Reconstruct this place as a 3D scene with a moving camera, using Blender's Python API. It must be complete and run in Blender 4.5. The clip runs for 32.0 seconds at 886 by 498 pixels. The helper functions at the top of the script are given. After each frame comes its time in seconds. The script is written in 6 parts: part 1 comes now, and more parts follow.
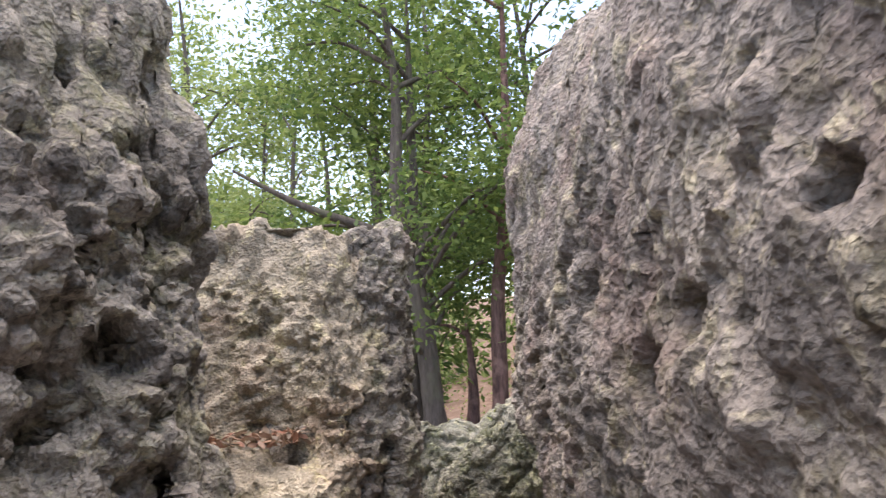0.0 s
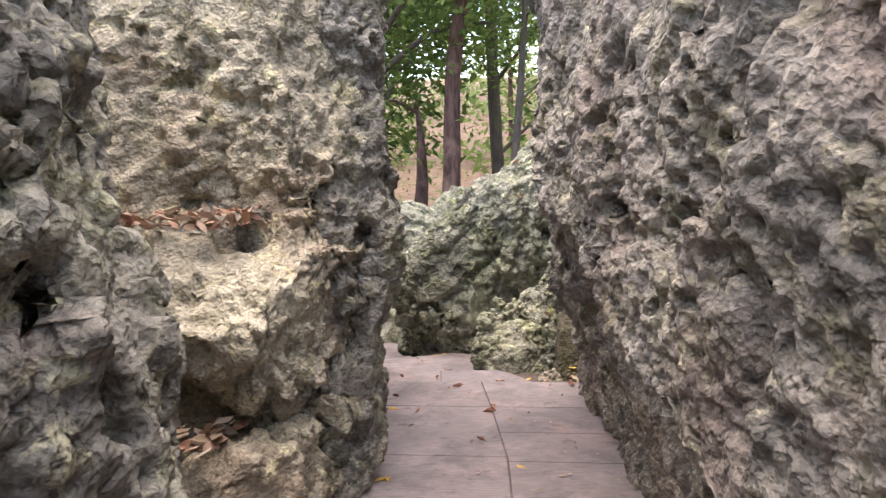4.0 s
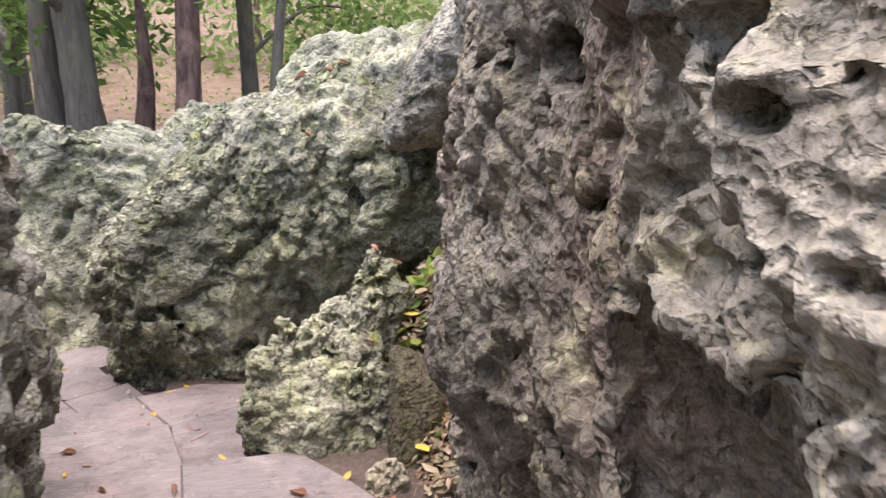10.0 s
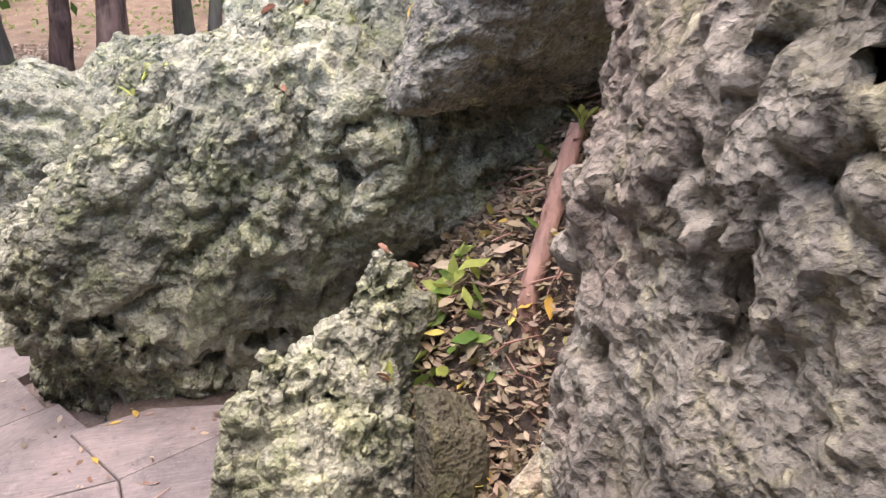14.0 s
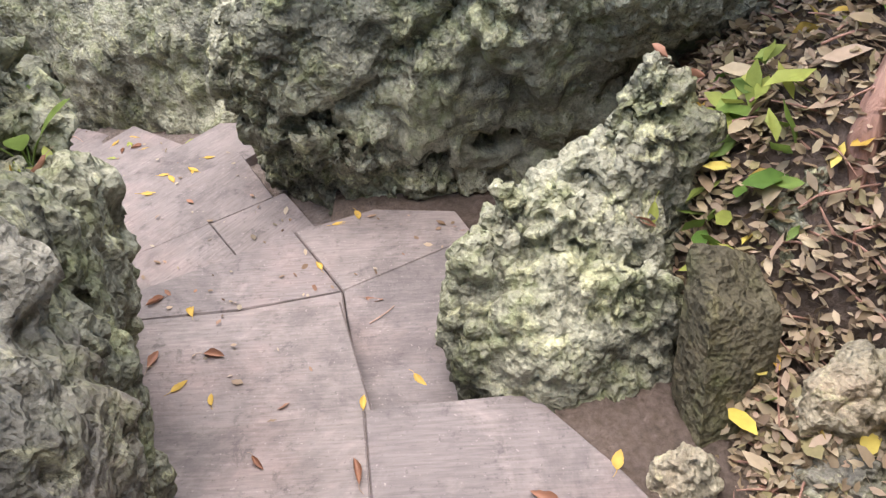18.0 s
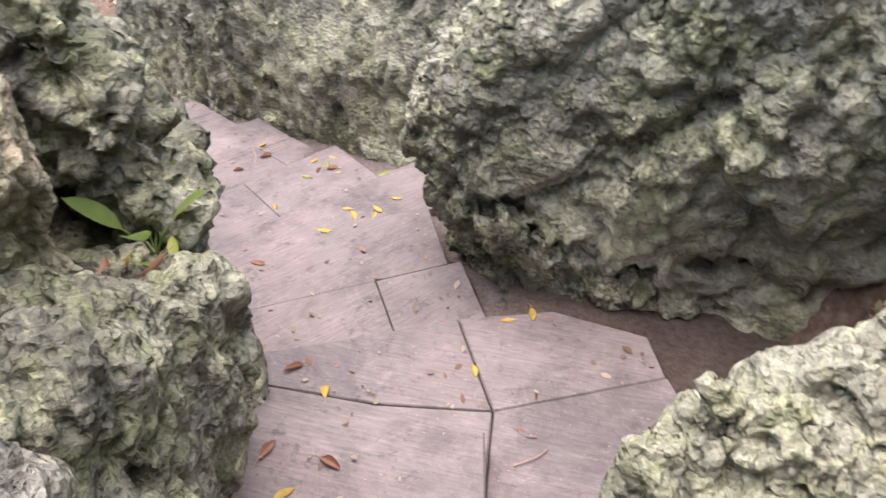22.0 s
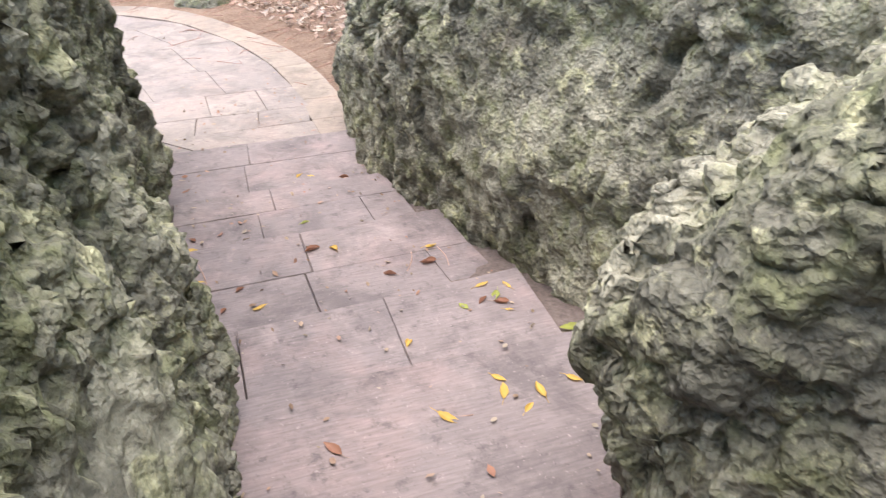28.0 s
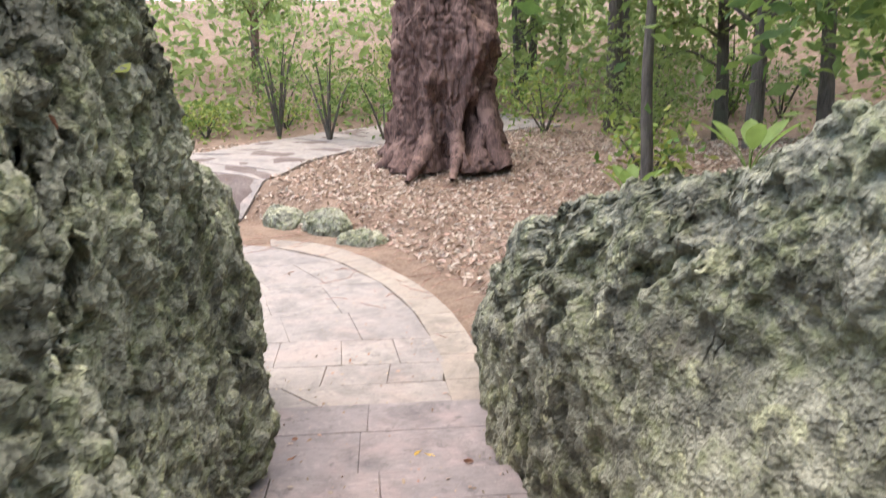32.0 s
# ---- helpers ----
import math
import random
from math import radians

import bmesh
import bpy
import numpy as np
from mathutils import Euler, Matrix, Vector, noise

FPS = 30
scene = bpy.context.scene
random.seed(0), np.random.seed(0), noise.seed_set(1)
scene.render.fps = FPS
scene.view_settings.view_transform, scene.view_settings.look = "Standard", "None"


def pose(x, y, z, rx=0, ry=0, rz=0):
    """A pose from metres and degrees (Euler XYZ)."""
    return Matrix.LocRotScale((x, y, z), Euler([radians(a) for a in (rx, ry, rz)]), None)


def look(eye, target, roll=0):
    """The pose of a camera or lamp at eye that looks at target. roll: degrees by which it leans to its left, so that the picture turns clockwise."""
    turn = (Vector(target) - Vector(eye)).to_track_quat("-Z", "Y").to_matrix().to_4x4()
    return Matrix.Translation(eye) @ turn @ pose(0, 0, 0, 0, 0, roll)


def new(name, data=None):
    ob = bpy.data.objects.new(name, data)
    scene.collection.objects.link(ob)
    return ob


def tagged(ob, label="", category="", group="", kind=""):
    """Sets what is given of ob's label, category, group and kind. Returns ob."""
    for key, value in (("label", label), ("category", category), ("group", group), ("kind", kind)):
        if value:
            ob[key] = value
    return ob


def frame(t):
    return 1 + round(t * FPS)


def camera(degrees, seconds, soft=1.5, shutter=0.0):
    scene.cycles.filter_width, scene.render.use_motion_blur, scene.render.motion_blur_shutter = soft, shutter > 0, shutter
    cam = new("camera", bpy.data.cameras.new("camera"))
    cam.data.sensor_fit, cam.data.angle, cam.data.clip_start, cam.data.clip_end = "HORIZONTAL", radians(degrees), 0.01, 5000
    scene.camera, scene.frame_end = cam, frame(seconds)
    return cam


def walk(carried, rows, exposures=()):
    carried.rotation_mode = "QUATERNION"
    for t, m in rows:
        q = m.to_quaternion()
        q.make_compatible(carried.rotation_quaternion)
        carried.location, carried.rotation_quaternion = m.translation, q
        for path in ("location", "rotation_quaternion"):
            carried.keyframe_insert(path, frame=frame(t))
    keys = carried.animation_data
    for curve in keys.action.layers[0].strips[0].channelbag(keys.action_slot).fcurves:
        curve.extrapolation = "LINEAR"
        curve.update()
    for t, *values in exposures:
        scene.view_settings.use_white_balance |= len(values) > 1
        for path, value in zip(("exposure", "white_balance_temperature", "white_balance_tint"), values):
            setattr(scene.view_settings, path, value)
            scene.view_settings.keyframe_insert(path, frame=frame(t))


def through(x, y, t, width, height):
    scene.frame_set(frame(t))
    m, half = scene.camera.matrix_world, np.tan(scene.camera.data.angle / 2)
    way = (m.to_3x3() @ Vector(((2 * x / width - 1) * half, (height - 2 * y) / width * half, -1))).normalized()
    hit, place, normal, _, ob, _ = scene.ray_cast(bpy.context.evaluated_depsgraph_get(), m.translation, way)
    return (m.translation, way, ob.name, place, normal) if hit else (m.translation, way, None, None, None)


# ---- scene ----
from mathutils.bvhtree import BVHTree

cam = camera(61.9, 32.0, 1.2, 0.25)
PATH = [
    (0, (0.70, -1.60, 1.478), (0.274, 0.355, 1.845), -3.5),
    (0.5, (0.676, -1.555, 1.454), (0.058, 0.315, 1.801), -3.7),
    (1, (0.847, -1.702, 1.464), (0.095, 0.133, 1.73), -4.0),
    (1.5, (0.851, -1.699, 1.35), (0.113, 0.157, 1.449), -5.9),
    (2, (0.681, -1.563, 1.363), (0.049, 0.334, 1.353), -4.5),
    (2.5, (0.533, -1.419, 1.388), (-0.004, 0.506, 1.321), -2.3),
    (3, (0.466, -1.271, 1.362), (0.015, 0.668, 1.166), -2.3),
    (3.5, (0.417, -0.997, 1.363), (0.025, 0.945, 1.091), -4.7),
    (4, (0.254, -0.779, 1.439), (-0.018, 1.19, 1.215), -1.9),
    (4.5, (0.153, -0.598, 1.447), (0.054, 1.387, 1.223), 1.3),
    (6.5, (0.061, 0.346, 1.376), (0.024, 2.3, 0.951), -0.4),
    (7, (0.106, 0.599, 1.392), (0.067, 2.539, 0.909), 0.4),
    (7.5, (0.091, 0.773, 1.414), (0.027, 2.711, 0.923), 1.0),
    (8, (-0.048, 0.973, 1.458), (-0.093, 2.921, 1.009), 2.0),
    (8.5, (-0.116, 1.117, 1.472), (-0.133, 3.057, 0.985), 2.0),
    (9, (-0.11, 1.235, 1.474), (-0.062, 3.163, 0.944), 1.1),
    (9.5, (-0.059, 1.452, 1.504), (0.143, 3.372, 0.983), 0.7),
    (10, (-0.057, 1.625, 1.504), (0.344, 3.525, 1.027), 1.2),
    (10.5, (-0.124, 1.832, 1.53), (0.401, 3.704, 1.063), 1.8),
    (11, (-0.171, 1.921, 1.512), (0.258, 3.741, 0.803), 4.1),
    (11.5, (-0.175, 1.965, 1.514), (0.196, 3.745, 0.681), 3.4),
    (12, (-0.139, 2.036, 1.536), (0.36, 3.848, 0.853), 1.8),
    (12.5, (-0.068, 2.18, 1.553), (0.568, 4.004, 1.032), -0.3),
    (13, (-0.069, 2.277, 1.543), (0.622, 4.083, 1.034), -0.2),
    (13.5, (-0.134, 2.456, 1.562), (0.5, 4.267, 0.996), 0.0),
    (14, (-0.183, 2.549, 1.563), (0.361, 4.352, 0.887), 1.5),
    (14.5, (-0.19, 2.602, 1.564), (0.204, 4.418, 0.824), 0.6),
    (15, (-0.15, 2.698, 1.555), (-0.007, 4.564, 0.85), -3.7),
    (15.5, (-0.157, 2.83, 1.538), (-0.133, 4.662, 0.738), -5.1),
    (17.5, (-0.203, 3.141, 1.497), (-0.229, 4.663, 0.2), -4.7),
    (18, (-0.203, 3.134, 1.514), (-0.272, 4.696, 0.268), -5.1),
    (18.5, (-0.203, 3.139, 1.522), (-0.311, 4.728, 0.312), -5.2),
    (19, (-0.217, 3.154, 1.514), (-0.352, 4.753, 0.321), -4.9),
    (19.5, (-0.221, 3.184, 1.522), (-0.385, 4.793, 0.346), -4.4),
    (20, (-0.21, 3.234, 1.504), (-0.4, 4.849, 0.34), -3.5),
    (20.5, (-0.229, 3.366, 1.507), (-0.405, 5.021, 0.399), -3.6),
    (21, (-0.303, 3.579, 1.5), (-0.508, 5.17, 0.306), -2.6),
    (21.5, (-0.289, 3.636, 1.495), (-0.606, 5.163, 0.242), -3.2),
    (22, (-0.234, 3.659, 1.521), (-0.805, 5.159, 0.329), -4.1),
    (22.5, (-0.241, 3.685, 1.516), (-1.04, 5.143, 0.404), -3.0),
    (23, (-0.289, 3.804, 1.489), (-1.176, 5.257, 0.439), -5.0),
    (23.5, (-0.449, 3.918, 1.493), (-1.431, 5.431, 0.63), -2.6),
    (24, (-0.495, 3.949, 1.448), (-1.667, 5.379, 0.685), -5.1),
    (24.5, (-0.446, 4.041, 1.389), (-1.617, 5.515, 0.713), -5.4),
    (26.5, (-0.652, 4.332, 1.269), (-1.633, 5.913, 0.535), -2.6),
    (27, (-0.634, 4.46, 1.201), (-1.634, 5.967, 0.348), -4.0),
    (27.5, (-0.628, 4.658, 1.143), (-1.639, 6.076, 0.16), -2.2),
    (28, (-0.629, 4.775, 1.147), (-1.749, 6.097, 0.149), -2.9),
    (28.5, (-0.722, 4.827, 1.164), (-2.079, 5.975, 0.248), -6.7),
    (29, (-0.824, 4.857, 1.164), (-2.231, 5.908, 0.207), -7.2),
    (29.5, (-0.895, 4.828, 1.133), (-2.32, 5.813, 0.134), -3.8),
    (30, (-0.861, 4.882, 1.069), (-2.313, 5.854, 0.096), -1.9),
    (30.5, (-0.858, 5.123, 1.05), (-2.292, 6.098, 0.053), -1.9),
    (31, (-0.943, 5.217, 1.059), (-2.366, 6.163, 0.021), -2.0),
    (31.3, (-1.058, 5.259, 1.102), (-2.603, 6.249, 0.306), -1.0),
    (31.5, (-1.096, 5.249, 1.137), (-2.634, 6.321, 0.442), -2.3),
    (32, (-1.075, 5.329, 1.182), (-2.608, 6.545, 0.771), -1.8),
]
walk(cam, [(t, look(eye, target, roll)) for t, eye, target, roll in PATH], [(0, 2.2, 7600, 22), (4, 2.55, 7600, 18), (6.5, 2.68, 7250, 17), (9, 2.64, 7050, 19), (10.3, 2.62, 7450, 17), (11, 2.62, 7500, 16), (13, 2.64, 7550, 17), (15, 2.74, 7350, 23), (18, 2.6, 7250, 11), (20, 2.58, 7250, 16), (23, 2.6, 7100, 20), (24.5, 2.54, 6950, 25), (27, 2.43, 6950, 21), (28, 2.46, 7350, 15), (32, 2.36, 7450, 12)])
# ---- light ----
world = bpy.data.worlds.new("sky")
scene.world = world
world.use_nodes = True
wn = world.node_tree
sky = wn.nodes.new("ShaderNodeTexSky")
sky.sky_type = "NISHITA"
sky.sun_disc = False
sky.sun_elevation = radians(78)
sky.sun_rotation = radians(225)
wn.links.new(sky.outputs[0], wn.nodes["Background"].inputs[0])
wn.nodes["Background"].inputs[1].default_value = 0.15
sun_data = bpy.data.lights.new("sun", "SUN")
sun_data.energy = 1.5
sun_data.angle = radians(85)
sun_data.color = (1.0, 0.95, 0.88)
sun = new("sun", sun_data)
sun.matrix_world = look((-2, 1, 30), (0, 0, 0))


# ---- materials ----
class Nodes:
    def __init__(self, name):
        self.mat = bpy.data.materials.new(name)
        self.mat.use_nodes = True
        self.t = self.mat.node_tree
        self.bsdf = self.t.nodes["Principled BSDF"]
        self.coord = self.t.nodes.new("ShaderNodeTexCoord")
        self.pos = self.t.nodes.new("ShaderNodeNewGeometry").outputs["Position"]

    def put(self, socket, value):
        if isinstance(value, (int, float)):
            socket.default_value = value
        elif isinstance(value, tuple):
            socket.default_value = (*value, 1) if len(value) == 3 and socket.type == "RGBA" else value
        else:
            self.t.links.new(value, socket)

    def noise(self, scale, detail=4, rough=0.55, vec=None, dist=0.0):
        n = self.t.nodes.new("ShaderNodeTexNoise")
        self.put(n.inputs["Vector"], vec if vec is not None else self.pos)
        n.inputs["Scale"].default_value = scale
        n.inputs["Detail"].default_value = detail
        n.inputs["Roughness"].default_value = rough
        n.inputs["Distortion"].default_value = dist
        return n.outputs["Fac"]

    def warp(self, scale, amount):
        n = self.t.nodes.new("ShaderNodeTexNoise")
        self.put(n.inputs["Vector"], self.pos)
        n.inputs["Scale"].default_value = scale
        n.inputs["Detail"].default_value = 3
        m = self.t.nodes.new("ShaderNodeVectorMath")
        m.operation = "MULTIPLY_ADD"
        self.put(m.inputs[0], n.outputs["Color"])
        m.inputs[1].default_value = (amount, amount, amount)
        self.put(m.inputs[2], self.pos)
        return m.outputs[0]

    def voronoi(self, scale, vec=None, feature="F1"):
        n = self.t.nodes.new("ShaderNodeTexVoronoi")
        n.feature = feature
        self.put(n.inputs["Vector"], vec if vec is not None else self.pos)
        n.inputs["Scale"].default_value = scale
        return n.outputs["Distance"]

    def ramp(self, fac, *stops):
        n = self.t.nodes.new("ShaderNodeValToRGB")
        self.put(n.inputs[0], fac)
        e = n.color_ramp.elements
        while len(e) < len(stops):
            e.new(0.5)
        for el, (p, c) in zip(e, stops):
            el.position = p
            el.color = (c, c, c, 1) if isinstance(c, (int, float)) else (*c, 1)
        return n.outputs[0]

    def mix(self, fac, a, b, kind="MIX"):
        n = self.t.nodes.new("ShaderNodeMix")
        n.data_type = "RGBA"
        n.blend_type = kind
        self.put(n.inputs[0], fac)
        self.put(n.inputs[6], a)
        self.put(n.inputs[7], b)
        return n.outputs[2]

    def math(self, op, a, b=0.0):
        n = self.t.nodes.new("ShaderNodeMath")
        n.operation = op
        n.use_clamp = op != "SUBTRACT"
        self.put(n.inputs[0], a)
        self.put(n.inputs[1], b)
        return n.outputs[0]

    def mapped(self, scale=(1, 1, 1), rot=(0, 0, 0), vec=None):
        n = self.t.nodes.new("ShaderNodeMapping")
        self.put(n.inputs[0], vec if vec is not None else self.pos)
        n.inputs["Scale"].default_value = scale
        n.inputs["Rotation"].default_value = rot
        return n.outputs[0]

    def random(self):
        return self.t.nodes.new("ShaderNodeObjectInfo").outputs["Random"]

    def island(self):
        return self.t.nodes.new("ShaderNodeNewGeometry").outputs["Random Per Island"]

    def bump(self, height, strength=0.5, distance=0.01, normal=None):
        n = self.t.nodes.new("ShaderNodeBump")
        self.put(n.inputs["Height"], height)
        n.inputs["Strength"].default_value = strength
        n.inputs["Distance"].default_value = distance
        if normal is not None:
            self.put(n.inputs["Normal"], normal)
        return n.outputs[0]

    def done(self, color, rough=0.85, normal=None, spec=0.3):
        self.put(self.bsdf.inputs["Base Color"], color)
        self.put(self.bsdf.inputs["Roughness"], rough)
        self.bsdf.inputs["Specular IOR Level"].default_value = spec
        if normal is not None:
            self.put(self.bsdf.inputs["Normal"], normal)
        return self.mat


def limestone(name, grey, pale, warm, moss, moss_from, warm_from):
    n = Nodes(name)
    tone = n.noise(2.4, 6, 0.62)
    fine = n.noise(52, 8, 0.72)
    col = n.mix(n.ramp(tone, (0.40, 0.0), (0.58, 1.0)), grey, pale)
    col = n.mix(n.ramp(n.noise(1.7, 5, 0.6), (warm_from, 0.0), (warm_from + 0.14, 0.85)), col, warm)
    green = n.math("MULTIPLY", n.ramp(n.noise(4.5, 6, 0.65), (moss_from, 0.0), (moss_from + 0.14, 1.0)), n.ramp(n.noise(24, 4), (0.38, 0.2), (0.6, 1.0)))
    col = n.mix(n.math("MULTIPLY", green, 0.8), col, moss)
    crust = n.ramp(n.noise(8, 8, 0.72, dist=0.6), (0.55, 0.0), (0.64, 0.85))
    col = n.mix(crust, col, tuple(min(0.72, c * k) for c, k in zip(pale, (1.36, 1.38, 1.12))))
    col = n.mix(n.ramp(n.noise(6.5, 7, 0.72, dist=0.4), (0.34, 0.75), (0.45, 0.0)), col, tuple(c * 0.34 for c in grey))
    col = n.mix(0.8, col, n.ramp(fine, (0.33, 0.55), (0.67, 1.4)), "MULTIPLY")
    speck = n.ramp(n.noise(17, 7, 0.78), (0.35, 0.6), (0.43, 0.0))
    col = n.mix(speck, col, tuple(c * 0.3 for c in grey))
    # grains and pits of a few millimetres to a few centimetres, in patches
    patch = n.ramp(n.noise(3.1, 4, 0.6), (0.38, 0.15), (0.6, 1.0))
    pits = n.math("POWER", n.voronoi(25, n.warp(15, 0.045)), 1.4)
    small = n.voronoi(58, n.warp(32, 0.022))
    worn = n.t.nodes.new("ShaderNodeAttribute")
    worn.attribute_name = "worn"
    rest = n.math("SUBTRACT", 1.0, worn.outputs["Fac"])
    b0 = n.bump(n.noise(17, 6, 0.62), 0.5, 0.04)
    b1 = n.bump(n.mix(n.math("MULTIPLY", patch, rest), (0.35, 0.35, 0.35), pits), 0.62, 0.032, b0)
    b1 = n.bump(n.mix(n.math("ADD", 0.25, n.math("MULTIPLY", rest, 0.75)), (0.3, 0.3, 0.3), small), 0.62, 0.017, b1)
    b2 = n.bump(n.noise(90, 4, 0.6), 0.6, 0.009, b1)
    return n.done(col, 0.92, b2, 0.2)


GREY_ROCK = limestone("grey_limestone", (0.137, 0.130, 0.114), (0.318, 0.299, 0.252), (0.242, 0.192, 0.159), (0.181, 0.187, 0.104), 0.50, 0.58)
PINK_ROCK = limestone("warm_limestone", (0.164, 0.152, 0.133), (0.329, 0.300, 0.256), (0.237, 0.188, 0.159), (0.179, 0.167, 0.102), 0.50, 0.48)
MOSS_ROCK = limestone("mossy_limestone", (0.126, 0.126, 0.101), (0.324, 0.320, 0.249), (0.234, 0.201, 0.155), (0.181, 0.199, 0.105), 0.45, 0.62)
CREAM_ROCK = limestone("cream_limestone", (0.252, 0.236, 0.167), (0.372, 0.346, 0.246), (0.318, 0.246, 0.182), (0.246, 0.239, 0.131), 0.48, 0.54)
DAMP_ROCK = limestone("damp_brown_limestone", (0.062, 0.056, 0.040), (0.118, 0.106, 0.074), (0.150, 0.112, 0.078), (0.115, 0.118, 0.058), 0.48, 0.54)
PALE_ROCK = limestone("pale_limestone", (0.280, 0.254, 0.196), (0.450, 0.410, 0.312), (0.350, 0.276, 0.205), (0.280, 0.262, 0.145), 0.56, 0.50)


def paving(name, a, b, stain, turn=0.0):
    n = Nodes(name)
    obj = n.coord.outputs["Object"]
    grain = n.noise(1, 5, 0.65, n.mapped((9, 95, 20), vec=n.mapped(rot=(0, 0, -turn), vec=obj)))
    patch = n.noise(5, 5, 0.6)
    col = n.mix(n.ramp(patch, (0.35, 0.0), (0.65, 1.0)), a, b)
    col = n.mix(n.math("MULTIPLY", n.random(), 0.7), col, stain)
    rose = tuple(c * k for c, k in zip(b, (1.03, 0.93, 0.92)))
    col = n.mix(n.ramp(n.noise(1.9, 5, 0.65), (0.50, 0.0), (0.66, 0.6)), col, rose)
    dust = tuple(c * 1.15 for c in b)
    col = n.mix(n.ramp(n.noise(3.7, 7, 0.72, dist=0.5), (0.54, 0.0), (0.68, 0.6)), col, dust)
    col = n.mix(0.6, col, n.ramp(grain, (0.3, 0.55), (0.7, 1.3)), "MULTIPLY")
    col = n.mix(n.ramp(n.noise(2.6, 7, 0.74, dist=0.4), (0.48, 0.0), (0.64, 0.65)), col, tuple(c * 0.55 for c in stain))
    col = n.mix(n.ramp(n.noise(11, 7, 0.74, dist=0.3), (0.56, 0.0), (0.66, 0.65)), col, tuple(c * 0.45 for c in stain))
    col = n.mix(n.ramp(n.noise(60, 4, 0.7), (0.60, 0.0), (0.72, 0.6)), col, tuple(c * 0.45 for c in stain))
    col = n.mix(n.ramp(n.noise(85, 3), (0.66, 0.0), (0.74, 0.5)), col, tuple(c * 1.7 for c in b))
    return n.done(col, 0.72, n.bump(n.math("ADD", n.math("MULTIPLY", grain, 0.7), n.math("MULTIPLY", n.noise(40, 4), 0.3)), 0.45, 0.006), 0.35)


SLAB = paving("sandstone_slab", (0.185, 0.157, 0.153), (0.26, 0.219, 0.212), (0.155, 0.134, 0.138))
SLAB_TURNED = paving("sandstone_slab_turned", (0.185, 0.157, 0.153), (0.26, 0.219, 0.212), (0.155, 0.134, 0.138), radians(56))
SLAB_WARM = paving("warm_border_slab", (0.245, 0.205, 0.168), (0.30, 0.25, 0.205), (0.21, 0.175, 0.15), radians(30))
SLAB_PALE = paving("pale_sandstone_slab", (0.23, 0.20, 0.18), (0.29, 0.25, 0.222), (0.195, 0.17, 0.162), radians(53))


def soil_material(name, a, b, c):
    n = Nodes(name)
    col = n.mix(n.ramp(n.noise(2.2, 6, 0.65), (0.38, 0.0), (0.62, 1.0)), a, b)
    v = n.voronoi(22)
    col = n.mix(n.ramp(v, (0.0, 0.8), (0.55, 0.0)), col, c)
    col = n.mix(0.6, col, n.ramp(n.noise(45, 5, 0.7), (0.3, 0.4), (0.7, 1.4)), "MULTIPLY")
    return n.done(col, 0.95, n.bump(n.noise(35, 6, 0.7), 0.9, 0.03), 0.1)


LITTER_GROUND = soil_material("leaf_litter_ground", (0.15, 0.10, 0.075), (0.24, 0.17, 0.13), (0.30, 0.23, 0.18))
JOINT_EARTH = soil_material("joint_earth", (0.13, 0.10, 0.092), (0.19, 0.155, 0.145), (0.15, 0.12, 0.11))
TRODDEN_SOIL = soil_material("trodden_soil", (0.165, 0.134, 0.122), (0.225, 0.185, 0.170), (0.185, 0.150, 0.136))
DARK_SOIL = soil_material("damp_soil", (0.10, 0.078, 0.068), (0.15, 0.115, 0.10), (0.11, 0.085, 0.07))


def leaf_material(name, *colors, through=0.35):
    n = Nodes(name)
    stops = [(i / max(1, len(colors) - 1), c) for i, c in enumerate(colors)]
    col = n.mix(0.35, n.ramp(n.island(), *stops), n.ramp(n.noise(30, 3), (0.3, 0.6), (0.7, 1.3)), "MULTIPLY")
    n.done(col, 0.6, None, 0.3)
    tr = n.t.nodes.new("ShaderNodeBsdfTranslucent")
    n.put(tr.inputs[0], col)
    mx = n.t.nodes.new("ShaderNodeMixShader")
    mx.inputs[0].default_value = through
    n.t.links.new(n.bsdf.outputs[0], mx.inputs[1])
    n.t.links.new(tr.outputs[0], mx.inputs[2])
    n.t.links.new(mx.outputs[0], n.t.nodes["Material Output"].inputs[0])
    return n.mat


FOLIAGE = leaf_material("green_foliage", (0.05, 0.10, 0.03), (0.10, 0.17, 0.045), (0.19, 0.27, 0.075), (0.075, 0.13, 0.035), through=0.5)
# paler copy of the green foliage: distance haze put into the leaf colour
HAZED_FOLIAGE = leaf_material("hazed_far_foliage", (0.13, 0.20, 0.06), (0.21, 0.29, 0.09), (0.30, 0.36, 0.14), (0.17, 0.24, 0.08), through=0.5)
PALE_LITTER = leaf_material("pale_dry_leaves", (0.42, 0.33, 0.27), (0.24, 0.17, 0.13), (0.52, 0.44, 0.37), (0.38, 0.24, 0.19), (0.46, 0.40, 0.33), (0.28, 0.23, 0.19), through=0.15)
MIXED_LITTER = leaf_material("mixed_dry_leaves", (0.33, 0.25, 0.16), (0.12, 0.085, 0.06), (0.42, 0.35, 0.24), (0.36, 0.26, 0.20), (0.24, 0.21, 0.11), (0.16, 0.11, 0.08), (0.30, 0.25, 0.18), through=0.15)
DRY_LEAF = leaf_material("dry_leaves", (0.30, 0.20, 0.14), (0.17, 0.11, 0.075), (0.38, 0.30, 0.22), (0.28, 0.13, 0.085), (0.33, 0.28, 0.22), (0.20, 0.16, 0.12), through=0.15)
